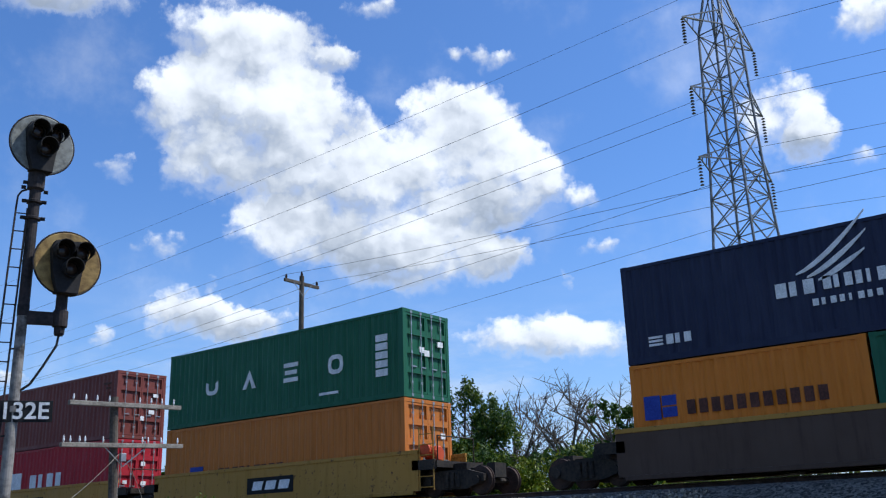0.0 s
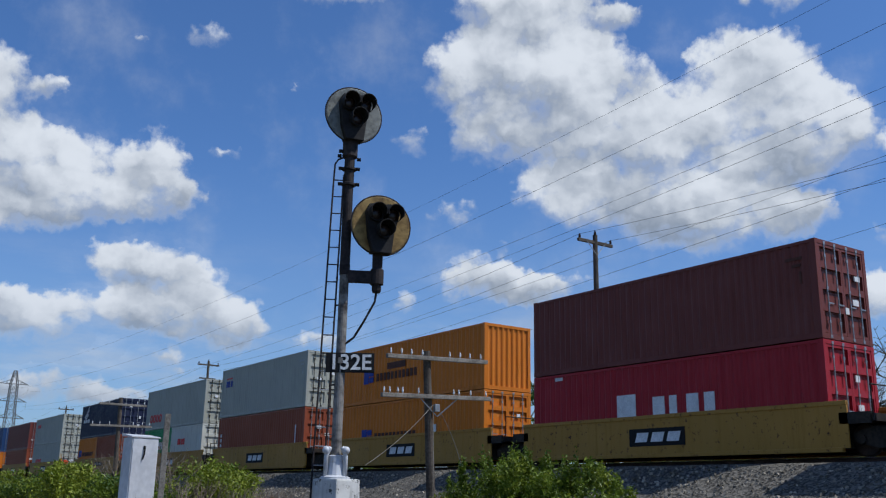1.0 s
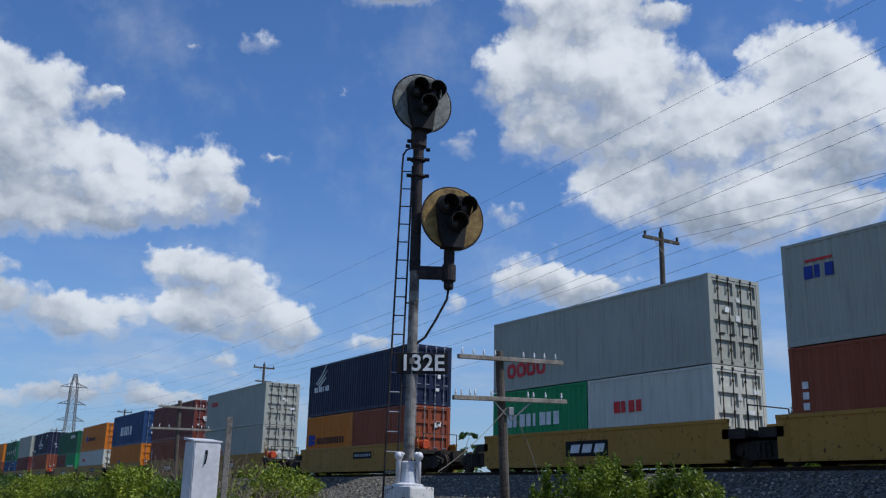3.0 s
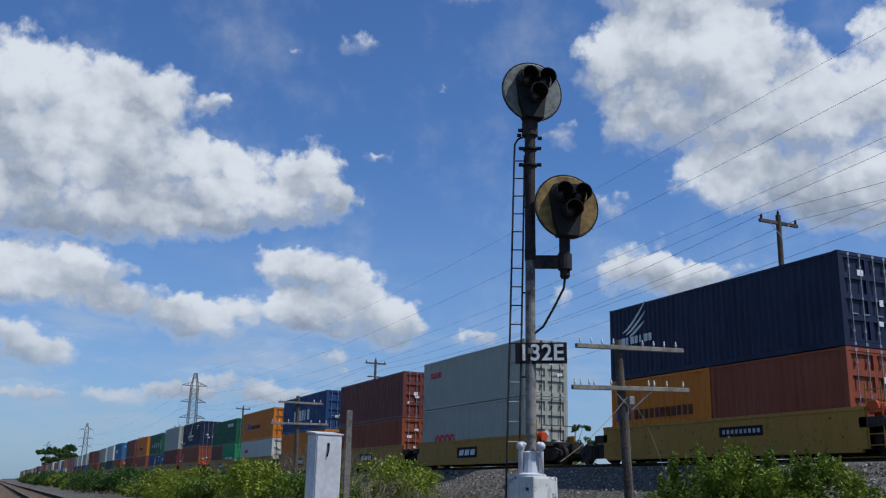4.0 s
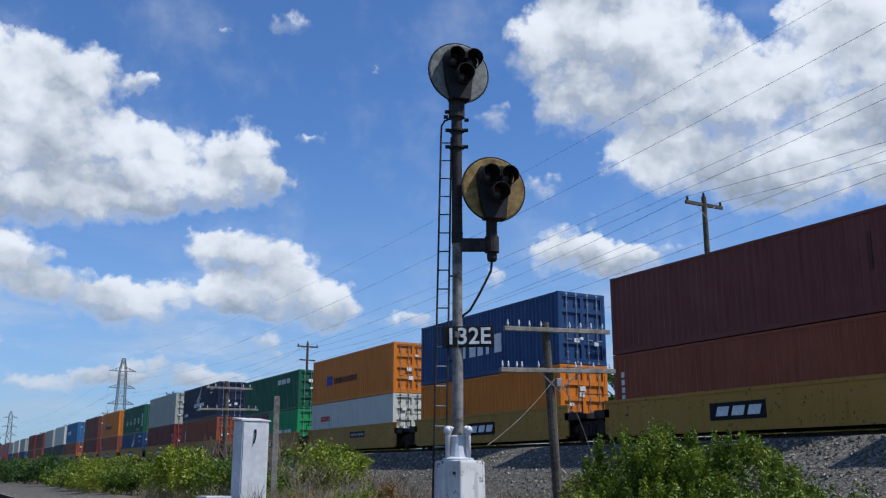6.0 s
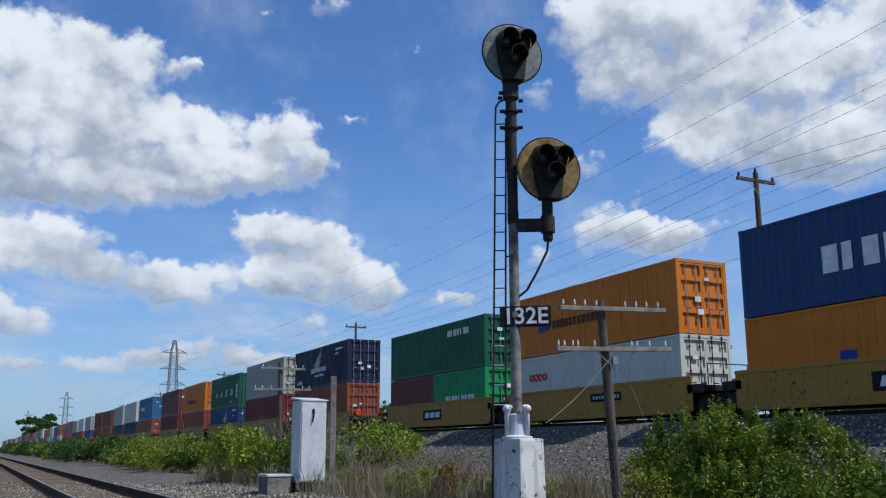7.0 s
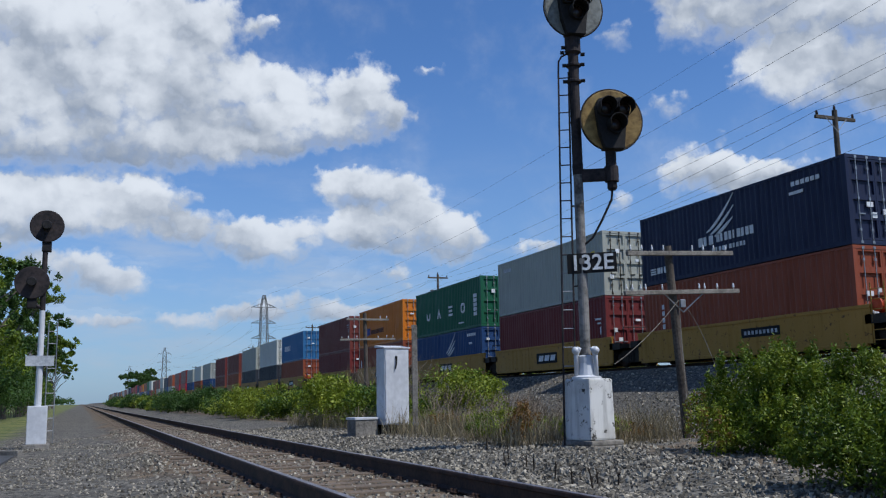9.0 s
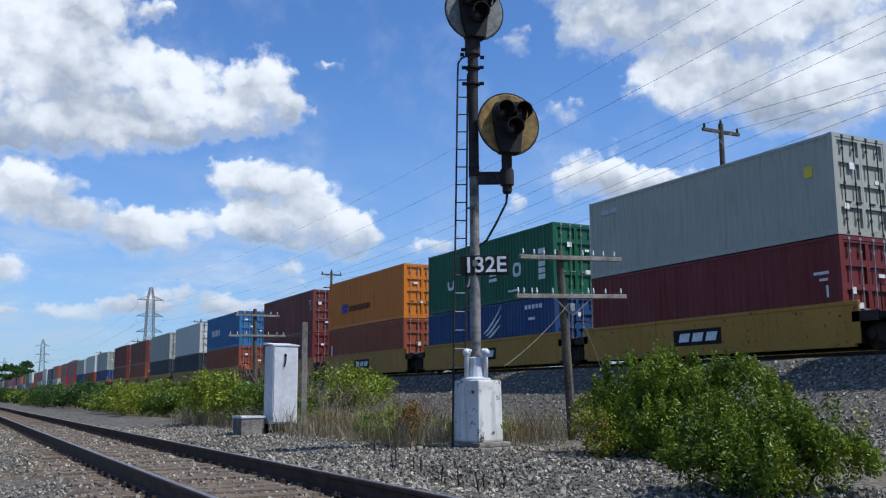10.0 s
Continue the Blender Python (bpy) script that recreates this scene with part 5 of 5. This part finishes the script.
    for i, (y, top, mid, up, low) in enumerate(rows):
        fine = y < 400
        base = SILL_Z + 0.12
        make_wagon(y, fine, i in gaps, (i + 1) in gaps, i % 2 if i not in (4, 5, 6, 10, 11, 13, 15, 16) else 1, PAINT["brown"] if i == 2 else None)
        mu, ml = marks_for.get(i, (None, None))
        make_container(up, y, mid + 0.03, FULL, top - mid - 0.03, fine, i == 5, mu(FULL) if mu else (), "stacked on another container")
        if "+" in low:
            near, far = low.split("+")
            make_container(near, y, base, HALF, mid - base, fine, False, small_row(R_, HALF, 1.4, 1.7, 4, 0.3, 0.4) if i == 7 else (small_row(W_, HALF, 1.5, 1.05, 9, 0.3, 0.4) if i == 13 else ()))
            make_container(far, y + FULL - HALF, base, HALF, mid - base, fine, False, small_row(W_, HALF, 1.0, 1.5, 8, 0.36, 0.5) if i == 7 else (square_and_row(HALF, None, 0.3, 1.38 if i == 2 else 1.4) if i in (2, 8) else ()))
        else:
            make_container(low, y, base, FULL, mid - base, fine, False, ml(FULL) if ml else ())


build_train()

# ---- plants ----


def clumps(lobes, rng, n):
    """Breaks each lobe into n small tufts on its skin."""
    out = []
    for x, y, z, rx, ry, rz in lobes:
        for _ in range(int(n)):
            d = rng.normal(size=3)
            d /= np.linalg.norm(d)
            d[2] = abs(d[2]) * 1.1 - 0.25
            k = rng.uniform(0.55, 1.02)
            s = rng.uniform(0.13, 0.29)
            out.append((x + d[0] * rx * k, y + d[1] * ry * k, z + d[2] * rz * k, rx * s, ry * s, rz * s * 1.2))
    return out


def leaf_cloud(lobes, count, size, seed, flat=0.0):
    """Many small bent leaves in lumpy lobes (x, y, z, rx, ry, rz)."""
    rng = np.random.default_rng(seed)
    if flat:
        lobes = clumps(lobes, rng, flat)
    vol = np.array([l[3] * l[4] * l[5] for l in lobes])
    pick = rng.choice(len(lobes), count, p=vol / vol.sum())
    lob = np.array(lobes)[pick]
    d = rng.normal(size=(count, 3))
    d /= np.linalg.norm(d, axis=1, keepdims=True)
    lump = 1 + 0.22 * np.sin(d[:, :1] * 5 + pick[:, None]) * np.cos(d[:, 1:2] * 6 + 2.0 * pick[:, None]) + rng.normal(0, 0.07, (count, 1))
    r = rng.random((count, 1)) ** 0.45
    c = lob[:, :3] + d * r * lob[:, 3:] * lump
    a = rng.normal(size=(count, 3))
    a /= np.linalg.norm(a, axis=1, keepdims=True)
    b = np.cross(a, rng.normal(size=(count, 3)))
    b /= np.linalg.norm(b, axis=1, keepdims=True)
    s = size * rng.uniform(0.55, 1.35, (count, 1))
    n = np.cross(a, b)
    v = np.stack([c - a * s, c + b * s * 0.42 + n * s * 0.12, c + a * s, c - b * s * 0.42 + n * s * 0.12], 1).reshape(-1, 3)
    f = [(4 * i, 4 * i + 1, 4 * i + 2, 4 * i + 3) for i in range(count)]
    return v.tolist(), f


def stems(base_r, lobes, seed, r=0.02):
    rng = random.Random(seed)
    bm = bmesh.new()
    for l in lobes:
        for _ in range(2):
            a = Vector((rng.uniform(-base_r, base_r), rng.uniform(-base_r, base_r), -0.3))
            b = Vector((l[0] + rng.uniform(-0.4, 0.4) * l[3], l[1] + rng.uniform(-0.4, 0.4) * l[4], l[2] + 0.5 * l[5]))
            m = a.lerp(b, 0.5) + Vector((rng.uniform(-0.15, 0.15), rng.uniform(-0.15, 0.15), 0.1))
            bar(bm, a, m, r, 5, r * 0.75)
            bar(bm, m, b, r * 0.75, 5, r * 0.25)
    return bm


def make_bush(at, lobes, count, size, mat, seed, label, name="bush", extra=None, group="", stem=0.022):
    b = thing(name, at, label, name.replace("_", " "), group)
    part("branching", stems(0.3, lobes, seed, stem), TWIG, b)
    v, f = leaf_cloud(lobes, int(count * 0.74), size, seed, 22)
    v2, f2 = leaf_cloud([(*l[:3], l[3] * 0.8, l[4] * 0.8, l[5] * 0.8) for l in lobes], int(count * 0.26), size, seed + 9)
    shell("crown", v + v2, f + [tuple(len(v) + q for q in t) for t in f2], mat, b)
    if extra:
        v, f = leaf_cloud(lobes, int(count * extra[1]), size, seed, 20)
        o = shell("young_leaves", v, f, extra[0], b)
        o["label"] = "paler young leaves"
    return b


def make_tree(at, h, spread, count, size, mat, seed, label, group="", bare=False, name="tree"):
    rng = random.Random(seed)
    t = thing(name, at, label, "tree", group)
    bm = bmesh.new()
    top = Vector((rng.uniform(-0.3, 0.3), rng.uniform(-0.3, 0.3), h * 0.55))
    bar(bm, (0, 0, -0.4), top * 0.5, h * 0.026, 8, h * 0.02)
    bar(bm, top * 0.5, top, h * 0.02, 8, h * 0.012)
    lobes = []
    for i in range(9 if not bare else 14):
        an = i * 2.4 + rng.uniform(-0.4, 0.4)
        k = rng.uniform(0.35, 0.95)
        tip = Vector((math.cos(an) * spread * k, math.sin(an) * spread * k, h * rng.uniform(0.5, 0.97) - spread * 0.25 * k))
        st = top * rng.uniform(0.45, 1.0)
        mid = st.lerp(tip, 0.5) + Vector((0, 0, h * 0.04))
        bar(bm, st, mid, h * 0.009, 6, h * 0.006)
        bar(bm, mid, tip, h * 0.006, 5, h * 0.002)
        if bare:
            for _ in range(9):
                s = mid.lerp(tip, rng.uniform(0.0, 1.0))
                e = s + Vector((rng.uniform(-1, 1), rng.uniform(-1, 1), rng.uniform(0.1, 1.3))) * h * 0.13
                bar(bm, s, e, h * 0.0028, 4, h * 0.001)
                for _ in range(3):
                    q = s.lerp(e, rng.uniform(0.3, 0.9))
                    bar(bm, q, q + Vector((rng.uniform(-1, 1), rng.uniform(-1, 1), rng.uniform(0.0, 1.0))) * h * 0.06, h * 0.0016, 4, h * 0.0006)
        lobes.append((tip.x, tip.y, tip.z, spread * rng.uniform(0.28, 0.46), spread * rng.uniform(0.28, 0.46), h * rng.uniform(0.08, 0.15)))
    part("trunk", bm, TWIG, t, "grey branching trunk")
    if count:
        v, f = leaf_cloud(lobes, count, size, seed, 9)
        shell("crown", v, f, mat, t)
    return t


# large leafy bushes by the signal
def sprays(lobes, n, seed):
    """Narrow upright shoots that break the outline of the lobes."""
    rng = random.Random(seed)
    out = []
    for x, y, z, rx, ry, rz in lobes:
        for _ in range(n):
            a, k = rng.uniform(0, 6.28), rng.uniform(0.2, 0.95)
            up = math.sqrt(1 - k * k)
            out.append((x + math.cos(a) * rx * k, y + math.sin(a) * ry * k, z + rz * up * rng.uniform(0.85, 1.05), rng.uniform(0.05, 0.1), rng.uniform(0.05, 0.1), rng.uniform(0.14, 0.3)))
    return out


def make_near_bush(at, lobes, count, size, seed, label, pale):
    b = make_bush(at, lobes, count, size, LEAF, seed, label, extra=(LEAF_YELLOW, pale), group="bushes by the track")
    v, f = leaf_cloud(sprays(lobes, 9, seed + 50), int(count * 0.22), size * 0.9, seed + 51)
    shell("shoot_growth", v, f, LEAF, b)["label"] = "upright young shoots"
    # a few top shoots in a yellower leaf: sunlight put into the colour
    v, f = leaf_cloud(sprays(lobes, 3, seed + 60), int(count * 0.05), size * 0.9, seed + 61)
    shell("pale_growth", v, f, LEAF_YELLOW, b)["label"] = "yellow-green shoots with the sunlit tone in their leaf colour"
    return b


make_near_bush((8.35, 10.9, -0.36), [(0, 0.3, 0.85, 0.85, 1.1, 0.85), (-0.45, 1.2, 0.8, 0.7, 0.9, 0.85), (0.3, -0.5, 0.8, 0.8, 0.8, 0.75), (0.1, 0.8, 1.25, 0.5, 0.7, 0.45), (-0.75, 0.0, 0.42, 0.7, 0.9, 0.5), (-0.85, 0.9, 0.3, 0.55, 0.7, 0.45), (0.8, 1.3, 0.75, 0.6, 0.7, 0.6)],
               34000, 0.034, 21, "dense ragged green bush on the gravel bank", 0.16)
make_near_bush((5.4, 6.8, -0.32), [(0, 0, 0.5, 0.55, 0.6, 0.5), (0.35, -0.35, 0.42, 0.5, 0.5, 0.45), (-0.4, 0.45, 0.4, 0.5, 0.55, 0.42), (-0.45, -0.3, 0.25, 0.42, 0.5, 0.36), (0.3, 0.5, 0.4, 0.5, 0.5, 0.4)],
               20000, 0.028, 22, "low spreading green bush on the gravel bank", 0.12)
make_bush((7.05, 11.9, -0.34), [(0, 0, 0.5, 0.3, 0.45, 0.5), (0.15, 0.4, 0.85, 0.22, 0.3, 0.3), (-0.15, -0.3, 0.3, 0.3, 0.3, 0.3)], 1500, 0.03, LEAF_YELLOW, 23, "thin yellowing shrub with bare stems", "shrub", (LEAF_DRY, 0.3), "", 0.01)


def make_stalks():
    """Short dead stalks in the ballast shoulder, each with a few stubby side shoots."""
    rng = random.Random(31)
    for x, y in ((4.08, 12.8), (4.15, 12.26), (3.67, 10.5), (4.87, 15.3), (3.52, 9.76), (3.83, 9.72), (4.02, 11.76), (3.89, 9.37), (4.5, 13.6), (3.3, 8.9)):
        p = thing("dead_stalk", (x, y, height(x)), "short dark dead weed stalk in the ballast", "weed", "dead stalks in the ballast")
        h = rng.uniform(0.14, 0.26)
        tip = Vector((rng.uniform(-0.04, 0.04), rng.uniform(-0.04, 0.04), h))
        bm = bmesh.new()
        bar(bm, (0, 0, -0.05), tip, 0.012, 5, 0.008)
        part("stem", bm, BLACK_STEM, p)
        bm = bmesh.new()
        for _ in range(7):
            s = tip * rng.uniform(0.35, 1.0)
            bar(bm, s, s + Vector((rng.uniform(-0.03, 0.03), rng.uniform(-0.03, 0.03), rng.uniform(0.02, 0.06))), 0.007, 4, 0.003)
        part("seed_head", bm, BLACK_STEM, p)


make_stalks()


def scrub_row():
    rng = random.Random(9)
    i = 0
    for row, x0, y, gap in ((0, 6.9, 28.0, 2.0), (1, 9.6, 30.0, 3.2)):
        while y < 330:
            s = rng.uniform(0.7, 1.55) * (1 + min(y, 160) / 420)
            x = x0 + rng.uniform(-0.3, 1.2)
            lobes = [(rng.uniform(-0.9, 0.9), rng.uniform(-1.2, 1.2), rng.uniform(0.3, 0.85) * s, 0.75 * s, 0.9 * s, 0.62 * s) for _ in range(6)]
            yel = rng.random() < 0.18
            n = 3600 if y < 60 else (1700 if y < 120 else 800)
            make_bush((x, y, -0.3), lobes, n, 0.07 if y < 60 else (0.11 if y < 120 else 0.2), LEAF_YELLOW if yel else (LEAF_DARK if rng.random() < 0.45 else LEAF), 100 + i,
                      "low yellow-green scrub beside the track" if yel else "low green scrub beside the track", "shrub", (LEAF_DARK if not yel else LEAF, 0.4), "scrub along the track", 0.015)
            y += rng.uniform(0.7, 1.9) * gap * 1.25 * (1 + y / 120)
            i += 1


scrub_row()
make_bush((6.0, 16.4, -0.25), [(0, 0, 0.35, 0.42, 0.4, 0.45), (0.2, 0.1, 0.6, 0.3, 0.3, 0.3)], 1300, 0.035, LEAF_DRY, 300, "small rusty dead bush at the foot of the signal", "dead_bush", None, "", 0.01)
make_bush((7.6, 16.2, -0.25), [(0, 0, 0.3, 0.45, 0.5, 0.4), (0.5, 0.2, 0.3, 0.4, 0.4, 0.35), (-1.6, 0.6, 0.4, 0.5, 0.5, 0.45)], 2300, 0.035, LEAF_YELLOW, 301, "yellow-green weed clump behind the concrete pier", "weed_clump", None, "", 0.01)


def bare_bush(at, h, seed, label):
    """A thicket of leafless forking twigs."""
    rng = random.Random(seed)
    b = thing("bare_bush", at, label, "bare bush", "bare bushes by the track")
    def grow(bm, p, d, n, r):
        q = p + d
        bar(bm, p, q, r, 4, r * 0.65)
        if n:
            for _ in range(rng.choice((2, 2, 3))):
                e = d.normalized() + Vector((rng.uniform(-0.7, 0.7), rng.uniform(-0.7, 0.7), rng.uniform(-0.15, 0.4)))
                grow(bm, q, e.normalized() * d.length * rng.uniform(0.6, 0.9), n - 1, r * 0.65)

    for _ in range(9):
        p = Vector((rng.uniform(-0.7, 0.7), rng.uniform(-0.7, 0.7), -0.2))
        bm = bmesh.new()
        grow(bm, p, Vector((rng.uniform(-0.25, 0.25), rng.uniform(-0.25, 0.25), 1.0)) * h * 0.34, 3, 0.018)
        part("stem", bm, TWIG_PALE, b)
    return b


for i, (x, y, h) in enumerate(((8.6, 29.5, 2.6), (8.8, 32.5, 3.0), (9.2, 36.0, 2.8), (8.4, 26.0, 1.7), (9.8, 42.0, 2.6), (8.2, 22.0, 1.3), (8.9, 20.0, 1.2), (7.4, 19.0, 1.1), (9.4, 24.0, 1.4), (7.2, 21.0, 1.0))):
    bare_bush((x, y, -0.3), h, 800 + i, "leafless grey-brown thicket of forking twigs")


def make_reeds():
    rng = np.random.default_rng(12)
    verts, faces = [], []
    for _ in range(21000):
        x, y = rng.uniform(5.4, 11.5), 15.3 + 20 * rng.random() ** 1.2
        clump = noise.noise(Vector((x * 0.9, y * 0.9, 0)))
        if clump < -0.08 or (x > 9.0 and clump < 0.2):
            continue
        h = rng.uniform(0.18, 0.62) * (1.0 + 0.9 * max(0.0, clump))
        z = height(x)
        a = rng.uniform(0, 6.28)
        lx, ly = rng.normal(0, 0.34, 2) * h
        w = rng.uniform(0.003, 0.007)
        c, s = math.cos(a) * w, math.sin(a) * w
        k = len(verts)
        verts += [(x - c, y - s, z - 0.05), (x + c, y + s, z - 0.05), (x + lx * 0.5 + c, y + ly * 0.5 + s, z + h * 0.6), (x + lx * 0.5 - c, y + ly * 0.5 - s, z + h * 0.6), (x + lx, y + ly, z + h)]
        faces += [(k, k + 1, k + 2, k + 3), (k + 3, k + 2, k + 4)]
    tagged(shell("dry_reeds", verts, faces, REED), "straw-coloured dry weeds standing between the tracks", "dry weeds", kind="stuff")


make_reeds()
rng = random.Random(44)
for i in range(16):
    x, y = rng.uniform(6.0, 8.8), rng.uniform(15.8, 25.0)
    k = rng.uniform(0.6, 1.2)
    make_bush((x, y, height(x)), [(rng.uniform(-0.3, 0.3), rng.uniform(-0.3, 0.3), 0.25 * k, 0.32 * k, 0.35 * k, 0.32 * k) for _ in range(3)], 700, 0.035, (LEAF_YELLOW, LEAF, LEAF_DRY)[i % 3 if i % 5 else 0], 330 + i,
              ("yellow-green weeds among dry stalks", "green weeds among dry stalks", "brown withered weeds among dry stalks")[i % 3 if i % 5 else 0], "weed_clump", None, "weeds between the tracks", 0.006)

for i, (x, y, h) in enumerate(((-8.6, 47, 9.5), (-7.6, 55, 10.0), (-7.8, 64, 10.5), (-7.4, 74, 10.0), (-7.8, 86, 11.0), (-7.4, 100, 11.0), (-7.6, 118, 11.5), (-7.4, 140, 11.5), (-7.8, 170, 12.0), (-8.0, 210, 12.0), (-8.5, 260, 12.5), (-11.5, 52, 12.0), (-11.0, 70, 12.5), (-11.5, 92, 13.0))):
    make_tree((x, y, -0.4), h, h * 0.36, 8000 if y < 90 else 3600, 0.12 if y < 90 else 0.24, LEAF_DARK if i % 3 else LEAF, 400 + i, "leafy green roadside tree", "trees along the gravel road")
rng = random.Random(5)
for i in range(26):
    y = 40 + i * 5 + rng.uniform(-1, 1)
    s = rng.uniform(1.7, 2.7)
    make_bush((-7.2 - rng.uniform(0, 1.2), y, -0.4), [(rng.uniform(-0.6, 0.6), rng.uniform(-1, 1), rng.uniform(0.7, 1.5) * s, 0.85 * s, 1.1 * s, 0.9 * s) for _ in range(5)], 3600, 0.12, LEAF_DARK if i % 4 else LEAF, 500 + i, "tall green undergrowth beside the road", "shrub", None, "undergrowth along the road", 0.015)


def make_fence():
    f = thing("board_fence", (-5.5, 33.0, -0.4), "weathered pale grey board fence by the road", "fence")
    for i in range(3):
        bm = bmesh.new()
        box(bm, -0.06, 0.06, i * 2.4 - 0.06, i * 2.4 + 0.06, -0.2, 1.25)
        part("post", bm, ARM_WOOD, f)
    bm = bmesh.new()
    box(bm, 0.0, 0.022, 0.0, 0.17, 0.05, 1.2)
    board = mesh_of("board", bm, ARM_WOOD, bevel=0.004)
    for i in range(26):
        b = part("board", board, ARM_WOOD, f)
        b.location = (0.06, i * 0.185, 0.02 * math.sin(i * 2.3))


make_fence()


def make_road_end():
    bm = bmesh.new()
    v = [bm.verts.new(p) for p in ((-9.0, 6.0, -0.30), (-3.3, 6.0, -0.285), (-3.0, 20.6, -0.285), (-9.0, 24.4, -0.30))]
    bm.faces.new(v)
    r = bmesh.ops.extrude_face_region(bm, geom=bm.faces[:])
    for q in r["geom"]:
        if isinstance(q, bmesh.types.BMVert):
            q.co.z -= 0.12
    tagged(new("road", mesh_of("road", bm, ASPHALT)), "dark worn asphalt road end", "road", kind="structure")
    bm = bmesh.new()
    a, b = Vector((-9.0, 24.5, 0)), Vector((-2.95, 20.75, 0))
    n = Vector((0.53, 0.85, 0)) * 0.16
    lo, hi = ([bm.verts.new((p.x, p.y, z)) for p in (a, b, b + n, a + n)] for z in (-0.5, -0.2))
    bm.faces.new(lo[::-1]), bm.faces.new(hi)
    for i in range(4):
        bm.faces.new((lo[i], lo[(i + 1) % 4], hi[(i + 1) % 4], hi[i]))
    tagged(new("kerb", mesh_of("kerb", bm, BARE_CONCRETE, bevel=0.02)), "pale worn concrete kerb", "kerb", kind="structure")


make_road_end()

# behind the train
for i in range(26):
    y = 2 + i * 5 + rng.uniform(-1, 1)
    s = rng.uniform(1.3, 2.1)
    make_bush((31.5 + rng.uniform(0, 3.5), y, 0.2), [(rng.uniform(-0.8, 0.8), rng.uniform(-1.6, 1.6), 0.8 * s, 1.1 * s, 1.5 * s, 1.0 * s) for _ in range(3)], 1500, 0.13, LEAF if i % 3 else LEAF_DARK, 900 + i, "tangled green undergrowth behind the railway", "shrub", (LEAF_YELLOW, 0.2), "undergrowth behind the railway", 0.02)
for i, (x, y, h, kind) in enumerate(((41, 24, 8.5, 1), (43, 28.5, 9.0, 1), (40, 20.5, 6.5, 0), (45, 19, 7.0, 0), (42, 33, 6.0, 0), (44, 15, 7.5, 0), (40, 12, 6.0, 0), (46, 25, 6.5, 0), (39, 48, 8.2, 0), (44, 53, 6.8, 0), (42, 60, 6.0, 0),
                                    (41, 40, 5.5, 0), (45, 4, 7.0, 0), (48, 36, 7.0, 0), (43, 70, 6.5, 0), (44, 82, 7.0, 0), (42, 96, 6.5, 0), (46, 112, 7.5, 0), (39.5, 18, 5.5, 0), (41, 30, 5.5, 0), (39, 26, 5.0, 0), (42.5, 22, 9.2, 1), (44, 31, 9.0, 1))):
    make_tree((x, y, 0), h, h * 0.45, 0 if kind else 3600, 0.14, LEAF if i % 2 else LEAF_DARK, 600 + i, "leafless grey tree with fine twigs" if kind else "leafy green tree behind the railway", "trees behind the railway", bool(kind))
for i in range(26):
    y = 260 + i * 26
    make_tree((44 + rng.uniform(-6, 26), y, 0), rng.uniform(9, 14), 6.5, 700, 0.6, LEAF_DARK, 700 + i, "distant dark tree by the railway", "distant trees")


for i, (x, y, s) in enumerate(((38, 17.5, 2.1), (38.5, 21, 2.4), (37.5, 24.5, 2.0), (39, 28, 2.3), (38, 32, 1.8), (39.5, 14, 2.2), (38.5, 46, 1.9))):
    make_bush((x, y, 0.1), [(rng.uniform(-1, 1), rng.uniform(-1.6, 1.6), rng.uniform(0.7, 1.6) * s, 0.9 * s, 1.2 * s, 0.8 * s) for _ in range(5)], 6500, 0.11, LEAF_DARK if i % 2 else LEAF, 960 + i, "tall leafy thicket behind the railway", "shrub", (LEAF_YELLOW, 0.25), "undergrowth behind the railway", 0.03)


make_bush((35.8, 26.4, 0.1), [(0, 0, 3.0, 2.1, 2.3, 2.6), (-0.9, 1.2, 4.6, 1.4, 1.5, 1.9), (0.8, -0.9, 5.2, 1.3, 1.4, 2.0), (0.1, 0.2, 6.8, 0.9, 1.0, 1.6), (1.2, 1.3, 3.8, 1.4, 1.5, 1.7), (-1.1, -1.3, 3.4, 1.4, 1.5, 1.6)], 26000, 0.10, LEAF_DARK, 990, "dense dark green tree behind the railway", "tree", (LEAF, 0.25), "trees behind the railway", 0.09)


def far_woods():
    rng = np.random.default_rng(3)
    verts, faces = [], []
    for side, n in ((-1, 260), (1, 420)):
        for _ in range(n):
            y = rng.uniform(380, 1900)
            x = (-14 - rng.random() * 240 if side < 0 else 60 + rng.random() * 900)
            h = rng.uniform(7, 13)
            v, f = leaf_cloud([(x, y, h * 0.5, h * 0.6, h * 0.6, h * 0.5)], 45, 1.7, int(rng.integers(1e6)))
            k = len(verts)
            verts += v
            faces += [tuple(k + q for q in t) for t in f]
    tagged(shell("far_woods", verts, faces, LEAF_DARK), "hazy dark belt of distant woodland", "woodland", kind="stuff")


far_woods()
for i, (x, y, h) in enumerate(((29, 560, 19), (33, 585, 22), (31, 610, 23), (37, 640, 19), (36, 520, 13), (40, 700, 20))):
    make_tree((x, y, 0), h, h * 0.45, 4200, 0.7, LEAF_DARK, 760 + i, "distant dark tree by the railway", "distant trees")


def motions():
    """The train runs at an even speed past the camera."""
    times = [0.0, 1 / 30, 0.5] + [float(i) for i in range(1, 10)] + [9.5, 10.0 - 1 / 30, 10.0]
    for ob, y in MOVING:
        x, z = ob.location.x, ob.location.z
        walk(ob, [(t, pose(x, y - SPEED * t, z)) for t in times])


motions()
